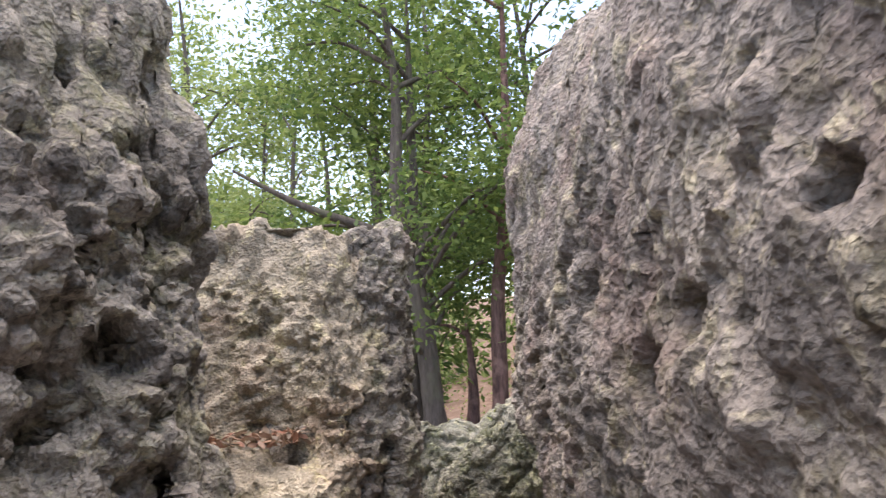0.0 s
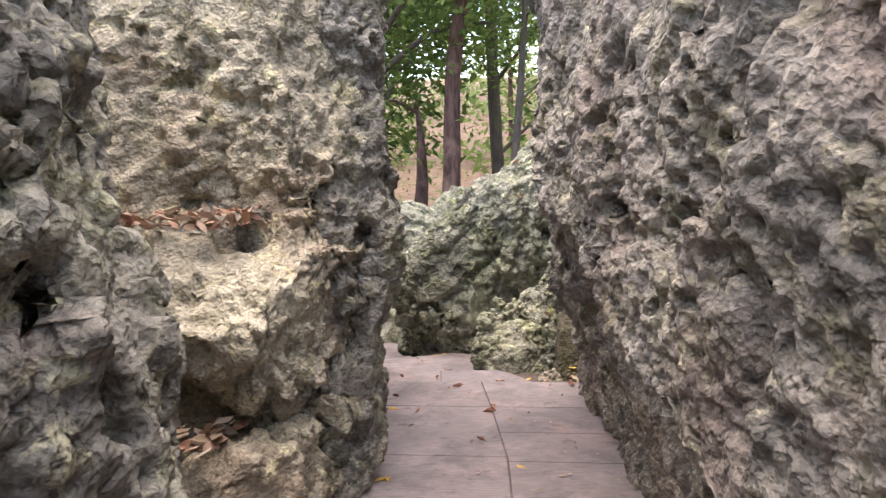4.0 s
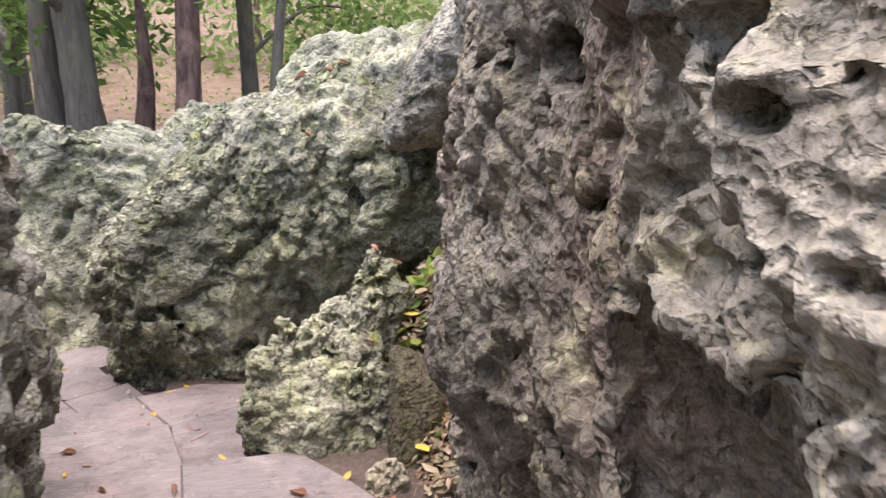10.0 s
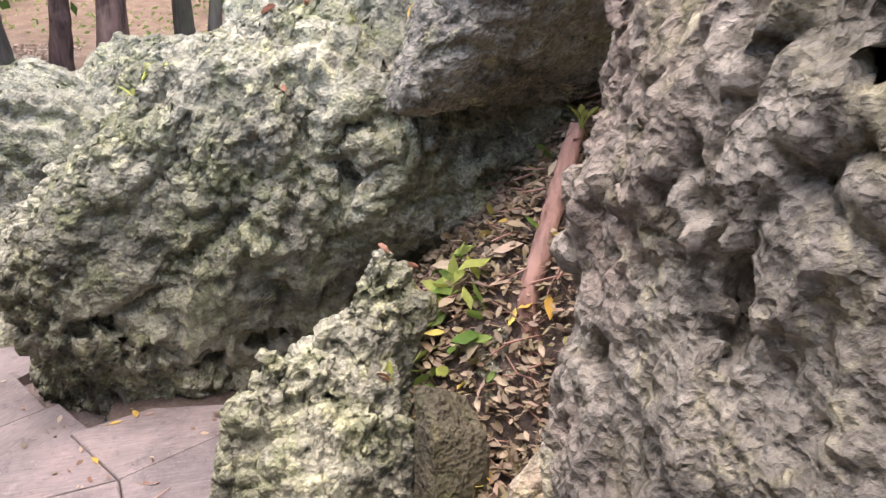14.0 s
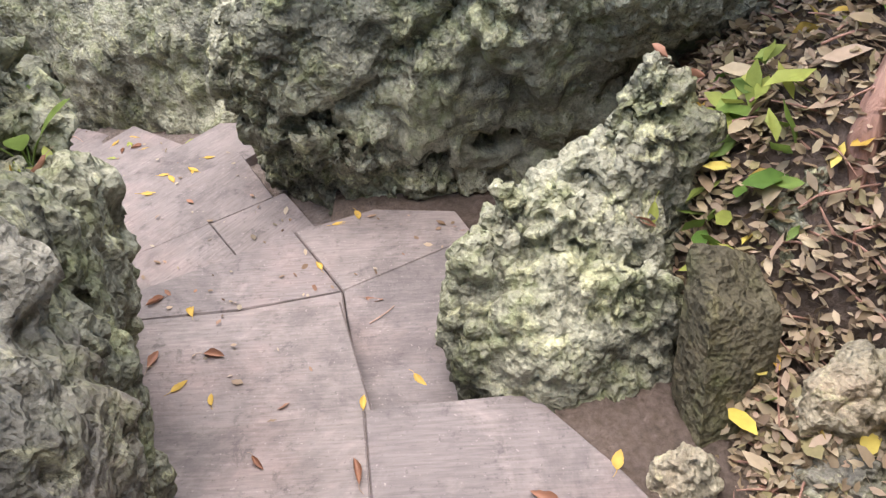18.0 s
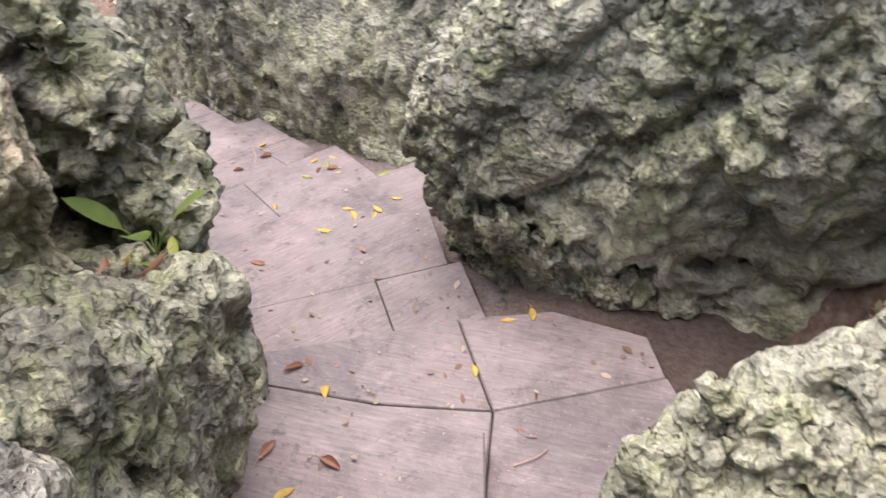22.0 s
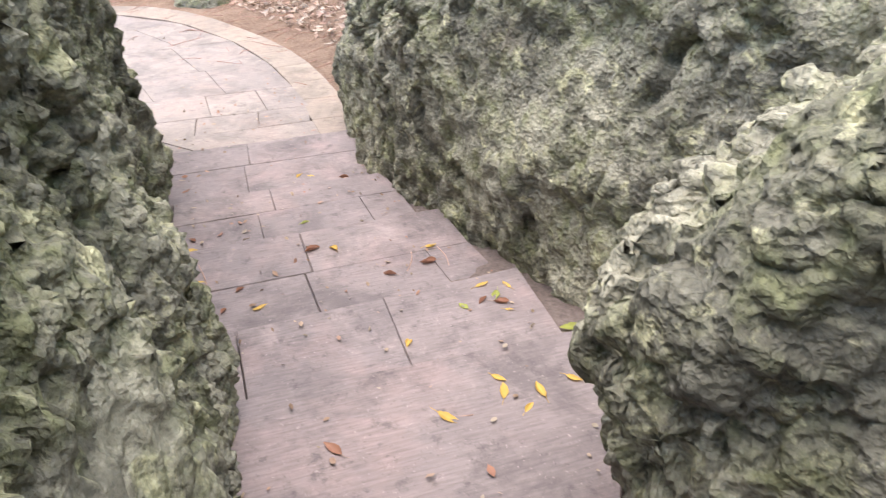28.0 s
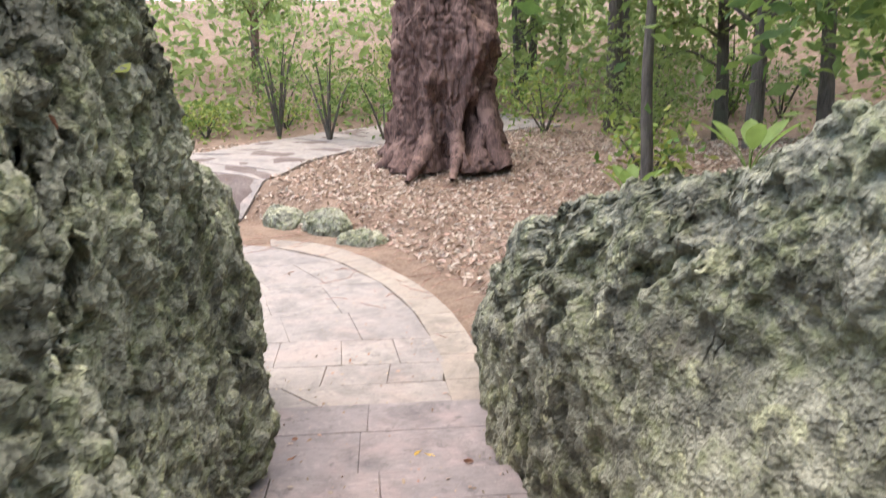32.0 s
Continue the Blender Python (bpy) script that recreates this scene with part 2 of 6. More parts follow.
YELLOW_LEAF = leaf_material("yellow_leaves", (0.55, 0.42, 0.07), (0.62, 0.52, 0.16), (0.50, 0.29, 0.06), (0.46, 0.45, 0.14), through=0.25)
GREEN_LEAF = leaf_material("fresh_green_leaves", (0.07, 0.15, 0.03), (0.18, 0.26, 0.06), (0.36, 0.38, 0.10), (0.12, 0.2, 0.05), through=0.35)


def bark_material(name, a, b, c):
    n = Nodes(name)
    vec = n.mapped((7, 7, 1.2))
    f = n.noise(2.5, 6, 0.65, vec, 0.5)
    col = n.mix(n.ramp(f, (0.35, 0.0), (0.65, 1.0)), a, b)
    col = n.mix(n.ramp(n.noise(3, 5), (0.52, 0.0), (0.66, 0.7)), col, c)
    return n.done(col, 0.9, n.bump(f, 0.8, 0.03), 0.15)


GREY_BARK = bark_material("grey_bark", (0.055, 0.048, 0.042), (0.12, 0.105, 0.09), (0.10, 0.105, 0.07))
RED_BARK = bark_material("red_brown_bark", (0.05, 0.032, 0.029), (0.175, 0.108, 0.092), (0.27, 0.175, 0.145))
ROOT_BARK = bark_material("pale_red_root_bark", (0.22, 0.125, 0.10), (0.40, 0.24, 0.195), (0.30, 0.20, 0.17))


# ---- small tools ----
def hashed(ix, iy, iz, seed):
    h = ix * 374761393 + iy * 668265263 + iz * 1442695041 + seed * 974634211
    h = (h ^ (h >> 13)) * 1274126177
    h = h ^ (h >> 16)
    return (h & 0xFFFFFF).astype(np.float32) / np.float32(0xFFFFFF)


def lattice(p, seed):
    """Smooth noise from -1 to 1 at the rows of p."""
    with np.errstate(over="ignore"):
        f = np.floor(p)
        i = f.astype(np.int64)
        w = (p - f).astype(np.float32)
        w = w * w * (3 - 2 * w)
        out = np.zeros(len(p), np.float32)
        for dx in (0, 1):
            for dy in (0, 1):
                for dz in (0, 1):
                    k = (w[:, 0] if dx else 1 - w[:, 0]) * (w[:, 1] if dy else 1 - w[:, 1]) * (w[:, 2] if dz else 1 - w[:, 2])
                    out += k * hashed(i[:, 0] + dx, i[:, 1] + dy, i[:, 2] + dz, seed)
    return out * 2 - 1


def fbm(p, scale, octaves, seed, gain=0.5):
    out, amp = np.zeros(len(p), np.float32), 1.0
    for k in range(octaves):
        out += amp * lattice(p * (scale * 2 ** k) + 17.3 * k, seed + k)
        amp *= gain
    return out


def cells(p, scale, seed):
    """Scattered points: distance to the nearest in cells, its own number from 0 to 1, and the way from it in metres."""
    q = p * scale
    f = np.floor(q)
    i = f.astype(np.int64)
    w = (q - f).astype(np.float32)
    best = np.full(len(p), 9.0, np.float32)
    own = np.zeros(len(p), np.float32)
    way = np.zeros((len(p), 3), np.float32)
    with np.errstate(over="ignore"):
        for dx in (-1, 0, 1):
            for dy in (-1, 0, 1):
                for dz in (-1, 0, 1):
                    a, b, c = i[:, 0] + dx, i[:, 1] + dy, i[:, 2] + dz
                    h = hashed(a, b, c, seed)
                    v = np.stack([w[:, 0] - dx - h, w[:, 1] - dy - hashed(a, b, c, seed + 7), w[:, 2] - dz - hashed(a, b, c, seed + 13)], 1)
                    d = (v * v).sum(1)
                    m = d < best
                    best[m], own[m], way[m] = d[m], (h[m] * 91.7) % 1, v[m]
    return np.sqrt(best), own, way / scale


def mesh_from(name, verts, faces, material, smooth=True):
    verts = np.asarray(verts, np.float32)
    faces = np.asarray(faces, np.int32)
    me = bpy.data.meshes.new(name)
    me.vertices.add(len(verts))
    me.vertices.foreach_set("co", verts.ravel())
    n = faces.shape[1]
    me.loops.add(faces.size)
    me.loops.foreach_set("vertex_index", faces.ravel())
    me.polygons.add(len(faces))
    me.polygons.foreach_set("loop_start", np.arange(0, faces.size, n, dtype=np.int32))
    me.polygons.foreach_set("use_smooth", np.full(len(faces), smooth))
    me.update(calc_edges=True)
    me.materials.append(material)
    return me


def part(name, me, parent=None, label=""):
    ob = new(name, me)
    if parent is not None:
        ob.parent = parent
    return tagged(ob, label)


def grid_faces(nu, nv, closed):
    u = np.arange(nu if closed else nu - 1)
    v = np.arange(nv - 1)
    uu, vv = np.meshgrid(u, v)
    a = (vv * nu + uu).ravel()
    b = (vv * nu + (uu + 1) % nu).ravel()
    return np.stack([a, b, b + nu, a + nu], 1)


def merged(name, shapes, material):
    v, f, n = [], [], 0
    for a, b in shapes:
        v.append(a)
        f.append(b + n)
        n += len(a)
    return mesh_from(name, np.concatenate(v), np.concatenate(f), material)


# the line walked, in plan: x, y, height of the paving
WAY = np.array([(0.3, -4, .06), (0.3, -1, .06), (0.05, 1.5, .06), (-0.05, 3.0, .06), (-0.2, 3.9, .06), (-0.45, 4.7, -.1), (-0.9, 5.25, -.22), (-1.5, 5.75, -.33),
                (-1.95, 6.2, -.43), (-2.5, 6.5, -.53), (-3.2, 6.8, -.64), (-4.1, 7.25, -.75), (-5.1, 7.8, -.85), (-6.0, 8.5, -.955), (-7.6, 9.3, -.955), (-10, 10.0, -.955), (-12.5, 9.6, -.9)])


FAR_PATH = np.array([(-12.6, 4.5), (-14.0, 7.2), (-15.6, 10.2), (-17.2, 13.0), (-18.2, 16.0), (-18.7, 19.5), (-18.6, 22.5)])


def far_path_near(x, y):
    best = np.full(len(x), 1e9)
    for a, b in zip(FAR_PATH[:-1], FAR_PATH[1:]):
        d = b - a
        t = np.clip(((x - a[0]) * d[0] + (y - a[1]) * d[1]) / (d @ d), 0, 1)
        best = np.minimum(best, np.hypot(x - a[0] - t * d[0], y - a[1] - t * d[1]))
    return best


def way_near(x, y):
    best, height = np.full(len(x), 1e9), np.zeros(len(x))
    for a, b in zip(WAY[:-1], WAY[1:]):
        d = b[:2] - a[:2]
        t = np.clip(((x - a[0]) * d[0] + (y - a[1]) * d[1]) / (d @ d), 0, 1)
        r = np.hypot(x - a[0] - t * d[0], y - a[1] - t * d[1])
        z = a[2] + t * (b[2] - a[2])
        height = np.where(r < best, z, height)
        best = np.minimum(best, r)
    return best, height


def spline(pts, t, closed):
    """Catmull-Rom through pts (n, k, 3) along the first axis, at t from 0 to n (closed) or n - 1."""
    n = len(pts)
    i = np.floor(t).astype(int)
    if closed:
        idx = [(i + k) % n for k in (-1, 0, 1, 2)]
    else:
        i = np.minimum(i, n - 2)
        idx = [np.clip(i + k, 0, n - 1) for k in (-1, 0, 1, 2)]
    f = (t - i)[:, None, None]
    a, b, c, d = (pts[k] for k in idx)
    return b + 0.5 * f * (c - a + f * (2 * a - 5 * b + 4 * c - d + f * (3 * (b - c) + d - a)))


def crag_planes(p, scale, seed, seam=0.16):
    """Broken blocks: each tilts its own way and falls off steeply at its seams, in metres about zero."""
    q = p * scale
    f = np.floor(q)
    i = f.astype(np.int64)
    w = (q - f).astype(np.float32)
    near, next_near = np.full(len(p), 9.0, np.float32), np.full(len(p), 9.0, np.float32)
    lean = np.zeros(len(p), np.float32)
    with np.errstate(over="ignore"):
        for dx in (-1, 0, 1):
            for dy in (-1, 0, 1):
                for dz in (-1, 0, 1):
                    a, b, c = i[:, 0] + dx, i[:, 1] + dy, i[:, 2] + dz
                    h, k = hashed(a, b, c, seed), hashed(a, b, c, seed + 7)
                    x, y, z = w[:, 0] - dx - h, w[:, 1] - dy - k, w[:, 2] - dz - hashed(a, b, c, seed + 13)
                    d = np.sqrt(x * x + y * y + z * z)
                    turn, up = h * 40.0, (k * 13.3) % 1 * 2 - 1
                    flat = np.sqrt(1 - up * up)
                    m = d < near
                    next_near = np.where(m, near, np.minimum(next_near, d))
                    lean = np.where(m, x * flat * np.cos(turn) + y * flat * np.sin(turn) + z * up, lean)
                    near = np.where(m, d, near)
    s = np.clip((next_near - near) / seam, 0, 1)
    return (lean * s + 0.10 * (s - 1)) / scale


def pitted(p, scale, seed, least, most, wall=0.45):
    """Round pits of many widths with steep walls, 0 outside and up to 1 inside."""
    c, own, _ = cells(p, scale, seed)
    r = least + (most - least) * own
    s = np.clip((r - c) / (r * wall), 0, 1)
    return s * s * (3 - 2 * s) * (0.35 + 0.65 * (own * 7.7 % 1)), c


def rock_shape(rings, nu, nv, seed, rough=1.0, pits=1.0, flutes=0.5, size=1.0, crag=0.5, hollows=(), creases=(), grain=(0, 0, 1), cracks=0.2, out=None, worn=()):
    """A weathered rock lofted through rings of points from foot to top, then broken into blocks and eaten by pits."""
    rings = np.array(rings, float)
    x, y = rings[0, :, 0], rings[0, :, 1]
    swell = 0.018 * size
    if (x * np.roll(y, -1) - y * np.roll(x, -1)).sum() < 0:  # run every ring the same way round, so that pits go inwards
        rings, swell = rings[:, ::-1], -0.045 * size
    if out is not None:
        swell = out
    rings = np.concatenate([rings, rings[-1:] * 0.45 + rings[-1:].mean(1, keepdims=True) * 0.55 + (0, 0, 0.02 * size), rings[-1:].mean(1, keepdims=True).repeat(rings.shape[1], 1) + (0, 0, 0.03 * size)])
    nr, nc = rings.shape[:2]

    def spread(weight, count, top, closed):
        s = np.concatenate([[0], np.cumsum(weight)])
        t = np.interp(np.linspace(0, s[-1], count, endpoint=not closed), s, np.linspace(0, top, len(weight) + 1))
        return t

    tu = np.linspace(0, nc, nc * 40 + 1)
    mid = spline(np.swapaxes(rings, 0, 1), np.minimum(tu, nc - 1e-6), True)[:, : nr - 2].mean(1)
    near, floor_at = way_near(mid[:, 0], mid[:, 1])
    step = np.linalg.norm(np.diff(mid, axis=0), axis=1) / np.maximum(0.6, near[:-1]) ** 1.9
    tu = spread(step, nu, nc, True)
    tv = np.linspace(0, nr - 1, nr * 40 + 1)
    up = spline(rings, np.minimum(tv, nr - 1 - 1e-6), False)
    lens = np.linalg.norm(np.diff(up, axis=0), axis=2).max(1) + 0.002
    lens = lens * np.where(up[:-1, :, 2].mean(1) > floor_at.mean() + 2.0, 0.4, np.where(tv[:-1] > nr - 3, 2.2, 1.0))
    tv = spread(lens, nv, nr - 1, False)
    g = spline(rings, np.minimum(tv, nr - 1 - 1e-6), False)
    g = np.swapaxes(spline(np.swapaxes(g, 0, 1), np.minimum(tu, nc - 1e-6), True), 0, 1)
    flat = lambda a: a.reshape(-1, 3)

    def normals(g):
        du = np.roll(g, -1, 1) - np.roll(g, 1, 1)
        dv = np.gradient(g, axis=0)
        n = np.cross(du, dv)
        return n / np.maximum(1e-9, np.linalg.norm(n, axis=2, keepdims=True))

    n = normals(g)
    p = flat(g)
    warp = np.stack([fbm(p, 4.0 / size, 4, seed + k, 0.6) for k in (1, 4, 8)], 1) * 0.06 * size
    q = p + warp
    big = fbm(q, 1.6 / size, 3, seed + 20) * 0.08 * size
    fold = (1 - np.abs(fbm(q * (1, 1, 0.35), 5.0 / size, 3, seed + 30))) ** 3 * -0.06 * flutes * size
    blocks = 0.6 * crag_planes(q * (1, 1, 0.7), 2.1 / size, seed + 200) + 0.55 * crag_planes(q * (1, 1, 0.8), 5.6 / size, seed + 210) + 0.5 * crag_planes(q, 12 / size, seed + 220, 0.25)
    d = (big + fold) * rough + np.clip(blocks, -0.09 * size, 0.12 * size) * crag
    for points, width, deep in creases:
        best = np.full(len(p), 9.0)
        for a, b in zip(points[:-1], points[1:]):
            a, b = np.array(a), np.array(b)
            t = np.clip(((q - a) @ (b - a)) / ((b - a) @ (b - a)), 0, 1)
            best = np.minimum(best, np.linalg.norm(q - a - t[:, None] * (b - a), axis=1))
        d -= deep * np.exp(-(best / width) ** 2)
    d += swell - d.mean()
    g = g + (n.reshape(-1, 3) * d[:, None]).reshape(g.shape)
    n = flat(normals(g))
    p = flat(g) + warp * 0.35
    calm = np.clip(fbm(p, 1.7, 2, seed + 78) * 1.8 + 0.75, 0.15, 1.3)
    m1 = np.clip(fbm(p, 2.0, 2, seed + 70) * 2.0 + 0.25, 0, 1)
    m2 = np.clip(fbm(p, 3.3, 2, seed + 75) * 2.0 + 0.5, 0.05, 1)
    m3 = np.clip(fbm(p, 5.1, 2, seed + 76) * 1.6 + 0.6, 0.1, 1)
    h1, _ = pitted(p * (1, 1, 0.75), 5.0 / size, seed + 40, 0.12, 0.52)
    h2, c2 = pitted(p + 3.1, 12 / size, seed + 50, 0.15, 0.58)
    h3, c3 = pitted(p + 7.7, 27, seed + 60, 0.2, 0.6, 0.6)
    d = -0.075 * size * m1 * h1 - 0.044 * size * m2 * h2 - 0.021 * m3 * h3
    d += (0.022 * (np.minimum(c2, 0.85) ** 2 - 0.35) * size + 0.016 * (np.minimum(c3, 0.85) ** 2 - 0.35)) * calm
    d += (0.012 * fbm(p, 26, 3, seed + 80, 0.65) + 0.021 * fbm(p * (1, 1, 0.7), 8, 4, seed + 82, 0.62)) * (0.4 + 0.6 * calm)
    d -= 0.020 * np.clip(1 - np.abs(fbm(p * (1, 1, 0.6), 6.5, 4, seed + 84, 0.6)) * 4, 0, 1) * m2 * size
    along = np.array(grain, float) / np.linalg.norm(grain)
    q = p - 0.72 * (p @ along)[:, None] * along
    for width, freq, deep, k in ((0.09, 1.5 / size, 0.12, 3), (0.10, 3.4 / size, 0.06, 5)):
        line = np.exp(-(fbm(q, freq, 3, seed + 100 + k) / width) ** 2)
        d -= deep * cracks * size * line * np.clip(fbm(p, 1.1, 2, seed + 110 + k) * 1.6 + 0.55, 0, 1)
    d -= d.mean()
    fade = np.clip((nv - 1 - np.arange(nv)) / 8, 0.15, 1).repeat(nu)
    smooth = np.zeros(len(p))
    for wx, wy, wz, r in worn:
        k = np.linalg.norm((p - (wx, wy, wz)) / r, axis=1) + 0.3 * fbm(p, 5, 3, seed + 95)
        smooth = np.maximum(smooth, np.clip((1.15 - k) / 0.35, 0, 1))
    d = d * pits * fade * (1 - 0.78 * smooth)
    edge = 0.22 * fbm(p, 9, 3, seed + 90)
    sunk = np.zeros(len(p))
    for hx, hy, hz, r, deep in hollows:
        k = np.linalg.norm((p - (hx, hy, hz)) / r, axis=1) + edge
        s = np.clip((1.1 - k) / 0.5, 0, 1)
        sunk = np.maximum(sunk, deep * s * s * (3 - 2 * s))
    d -= sunk
    g = g + (n * d[:, None]).reshape(g.shape)
    return flat(g), grid_faces(nu, nv, True), smooth


ROCKS = []


def rock(name, label, rings, nu, nv, material, seed, category="rock", lumps=(), **kw):
    """One rock: its body and any further lumps that grow out of it."""
    v, f, w = rock_shape(rings, nu, nv, seed, **kw)
    for k, (lr, lu, lv) in enumerate(lumps):
        v2, f2, w2 = rock_shape(lr, lu, lv, seed + 3 * k + 1, **kw)
        w = np.concatenate([w, w2])
        f = np.concatenate([f, f2 + len(v)])
        v = np.concatenate([v, v2])
    me = mesh_from(name, v, f, material)
    me.attributes.new("worn", "FLOAT", "POINT").data.foreach_set("value", w.astype(np.float32))
    ob = new(name, me)
    ROCKS.append(ob)
    return tagged(ob, label, category)


def lump(x, y, z0, z1, rx, ry, dx=0.0, dy=0.0, turn=0.0, n=7, seed=1, square=0.0):
    """Rings of a rounded block from z0 to z1 that leans by (dx, dy)."""
    r = random.Random(seed)
    spread = [r.uniform(0.8, 1.2) for _ in range(n)]
    out = []
    for v, k in ((0, 1.0), (0.35, 1.05), (0.7, 0.9), (0.9, 0.62), (1.0, 0.25)):
        k = k + (1 - k) * square
        ringed = []
        for i in range(n):
            a = 2 * math.pi * i / n + turn
            w = spread[i] * k
            ringed.append((x + dx * v + rx * w * math.cos(a), y + dy * v + ry * w * math.sin(a), z0 + (z1 - z0) * v * (1 + 0.06 * (spread[i] - 1))))
        out.append(ringed)
    return out


def ring(z, *xy):
    return [(x, y, z) for x, y in xy]


def rising(base, zs, leans):
    """Rings from one footprint: at each level the foot moves by its lean, scaled about the middle."""
    mid = np.mean(np.array(base, float), 0)
    out = []
    for z, (dx, dy, k) in zip(zs, leans):
        out.append([(mid[0] + (x - mid[0]) * k + dx, mid[1] + (y - mid[1]) * k + dy, z) for x, y in base])
    return out


# ---- ground ----
def ground_height(x, y):
    d, zp = way_near(x, y)
    p = -0.75 * x + 0.66 * y
    r = np.hypot(x + 8, y - 10)
    s = np.clip((p - 6.6) / 3.6, 0, 1)
    s = s * s * (3 - 2 * s)
    k = np.clip((r - 1.8) / 7.2, 0, 1)
    low = -0.93 + 0.85 * k * k * (3 - 2 * k) + 0.05 * np.maximum(0, r - 11) + 0.16 * np.maximum(0, np.minimum(r, 60) - 15)
    high = 0.62 + 0.045 * np.maximum(0, r - 12) + 0.10 * np.maximum(0, np.minimum(r, 60) - 20)
    up = high + (low - high) * s
    flatness = np.clip((p - 8.6) / 1.2, 0, 1)
    inner, outer = 0.85 + 0.35 * flatness, 1.7 + 0.5 * flatness
    t = np.clip((d - inner) / (outer - inner), 0, 1)
    t = t * t * (3 - 2 * t)
    pt = np.stack([x, y, x * 0], 1)
    return (zp - 0.05 - 0.3 * (1 - flatness)) * (1 - t) + (up + 0.10 * fbm(pt, 0.35, 3, 5) + 0.03 * fbm(pt, 1.8, 2, 9)) * t


def make_ground():
    s = np.linspace(-1, 1, 420)
    a = np.sign(s) * (np.abs(s) * 12 + np.abs(s) ** 5 * 110)
    xx, yy = np.meshgrid(a - 4, a + 6)
    x, y = xx.ravel(), yy.ravel()
    z = ground_height(x, y)
    me = mesh_from("ground", np.stack([x, y, z], 1), grid_faces(420, 420, False), LITTER_GROUND)
    tagged(new("ground", me), "forest floor of brown soil and dry leaf litter", "ground", kind="structure")


make_ground()

# ---- rocks along the walk ----
CLIFF_HOLES = [(.37, 2.80, 1.51, (.1, .085, .06), .075), (.36, 2.67, 1.44, (.1, .022, .05), .15), (.37, 3.06, 1.53, (.1, .02, .05), .14), (.345, 2.655, 1.378, (.1, .034, .018), .11), (.345, 2.735, 1.31, (.1, .042, .04), .07),
               (.345, 2.63, 1.305, (.1, .04, .012), .05), (.33, 3.43, 1.04, (.1, .04, .05), .06), (.35, 3.2, 1.2, (.1, .03, .06), .05), (.31, 2.45, 1.40, (.1, .02, .03), .07), (.35, 2.9, 1.42, (.1, .03, .04), .04),
               (.26, 2.23, 1.41, (.1, .024, .02), .03), (.25, 2.15, 1.36, (.1, .02, .02), .03), (.25, 2.05, 1.39, (.1, .03, .024), .03), (.25, 2.1, 1.31, (.1, .024, .02), .03), (.25, 2.03, 1.47, (.1, .02, .016), .03), (.25, 1.9, 1.45, (.1, .022, .02), .03),
               (.39, 1.40, 1.14, (.12, .05, .04), .09), (.42, 1.25, 1.31, (.12, .07, .035), .10), (.37, 1.57, 1.41, (.12, .04, .05), .06), (.39, 1.47, 1.22, (.12, .03, .02), .05), (.45, 1.15, 1.1, (.12, .05, .05), .08),
               (.75, .06, 1.47, (.14, .12, .09), .16), (.77, .02, 1.15, (.12, .06, .14), .12), (.80, -.2, 1.05, (.12, .07, .15), .12), (.76, .0, 1.74, (.14, .09, .13), .13), (.80, -.2, 1.56, (.14, .09, .09), .14), (.88, -.44, 1.6, (.12, .03, .06), .10), (.95, -.71, 1.68, (.12, .035, .035), .10), (.89, -.5, 1.51, (.12, .035, .035), .10), (.72, .15, 2.1, (.12, .04, .2), .08), (.66, .35, 1.8, (.12, .04, .2), .09)]
CLIFF = [  # along the path: place of the foot, of the edge that hangs over it, and of the face higher up at 1.6, 2.1, 2.6 and 3.1 m
    ((1.7, -4), (1.62, .45), 1.58, 1.6, 1.75, 2.0), ((1.55, -1.8), (1.36, .35), 1.30, 1.34, 1.50, 1.8), ((1.25, -.7), (1.0, .38), .95, 1.0, 1.2, 1.5),
    ((1.12, -.1), (.82, .5), .80, .86, 1.0, 1.3), ((.97, .4), (.66, .66), .66, .72, .85, 1.15), ((.86, .85), (.54, .84), .55, .62, .75, 1.0), ((.79, 1.36), (.405, 1.05), .41, .46, .55, .75),
    ((.73, 1.75), (.30, 1.26), .31, .34, .40, .5), ((.71, 2.05), (.245, 1.27), .25, .27, .30, .36), ((.68, 2.30), (.262, 1.25), .26, .28, .31, .37), ((.66, 2.44), (.37, .85), .335, .27, .24, .30), ((.63, 2.7), (.375, .85), .37, .25, .19, .27),
    ((.58, 3.05), (.355, .8), .375, .27, .24, .34), ((.50, 3.42), (.305, .75), .385, .45, .52, .58)]
holes = random.Random(4)
for k in range(240):  # the bulge is eaten like a sponge
    y, z = holes.uniform(.7, 2.34), 1.24 + .5 * holes.random() ** 1.3
    r = .009 + .02 * holes.random() ** 2
    CLIFF_HOLES.append((float(np.interp(y, [c[0][1] for c in CLIFF], [c[2] for c in CLIFF])), y, z, (.1, r * holes.uniform(.8, 1.5), r * holes.uniform(.7, 1.3)), min(.03, r * 1.2)))
CLIFF_BACK = [(.50, 3.80), (1.1, 3.95), (3, 4.1), (4, 0), (4, -4)]


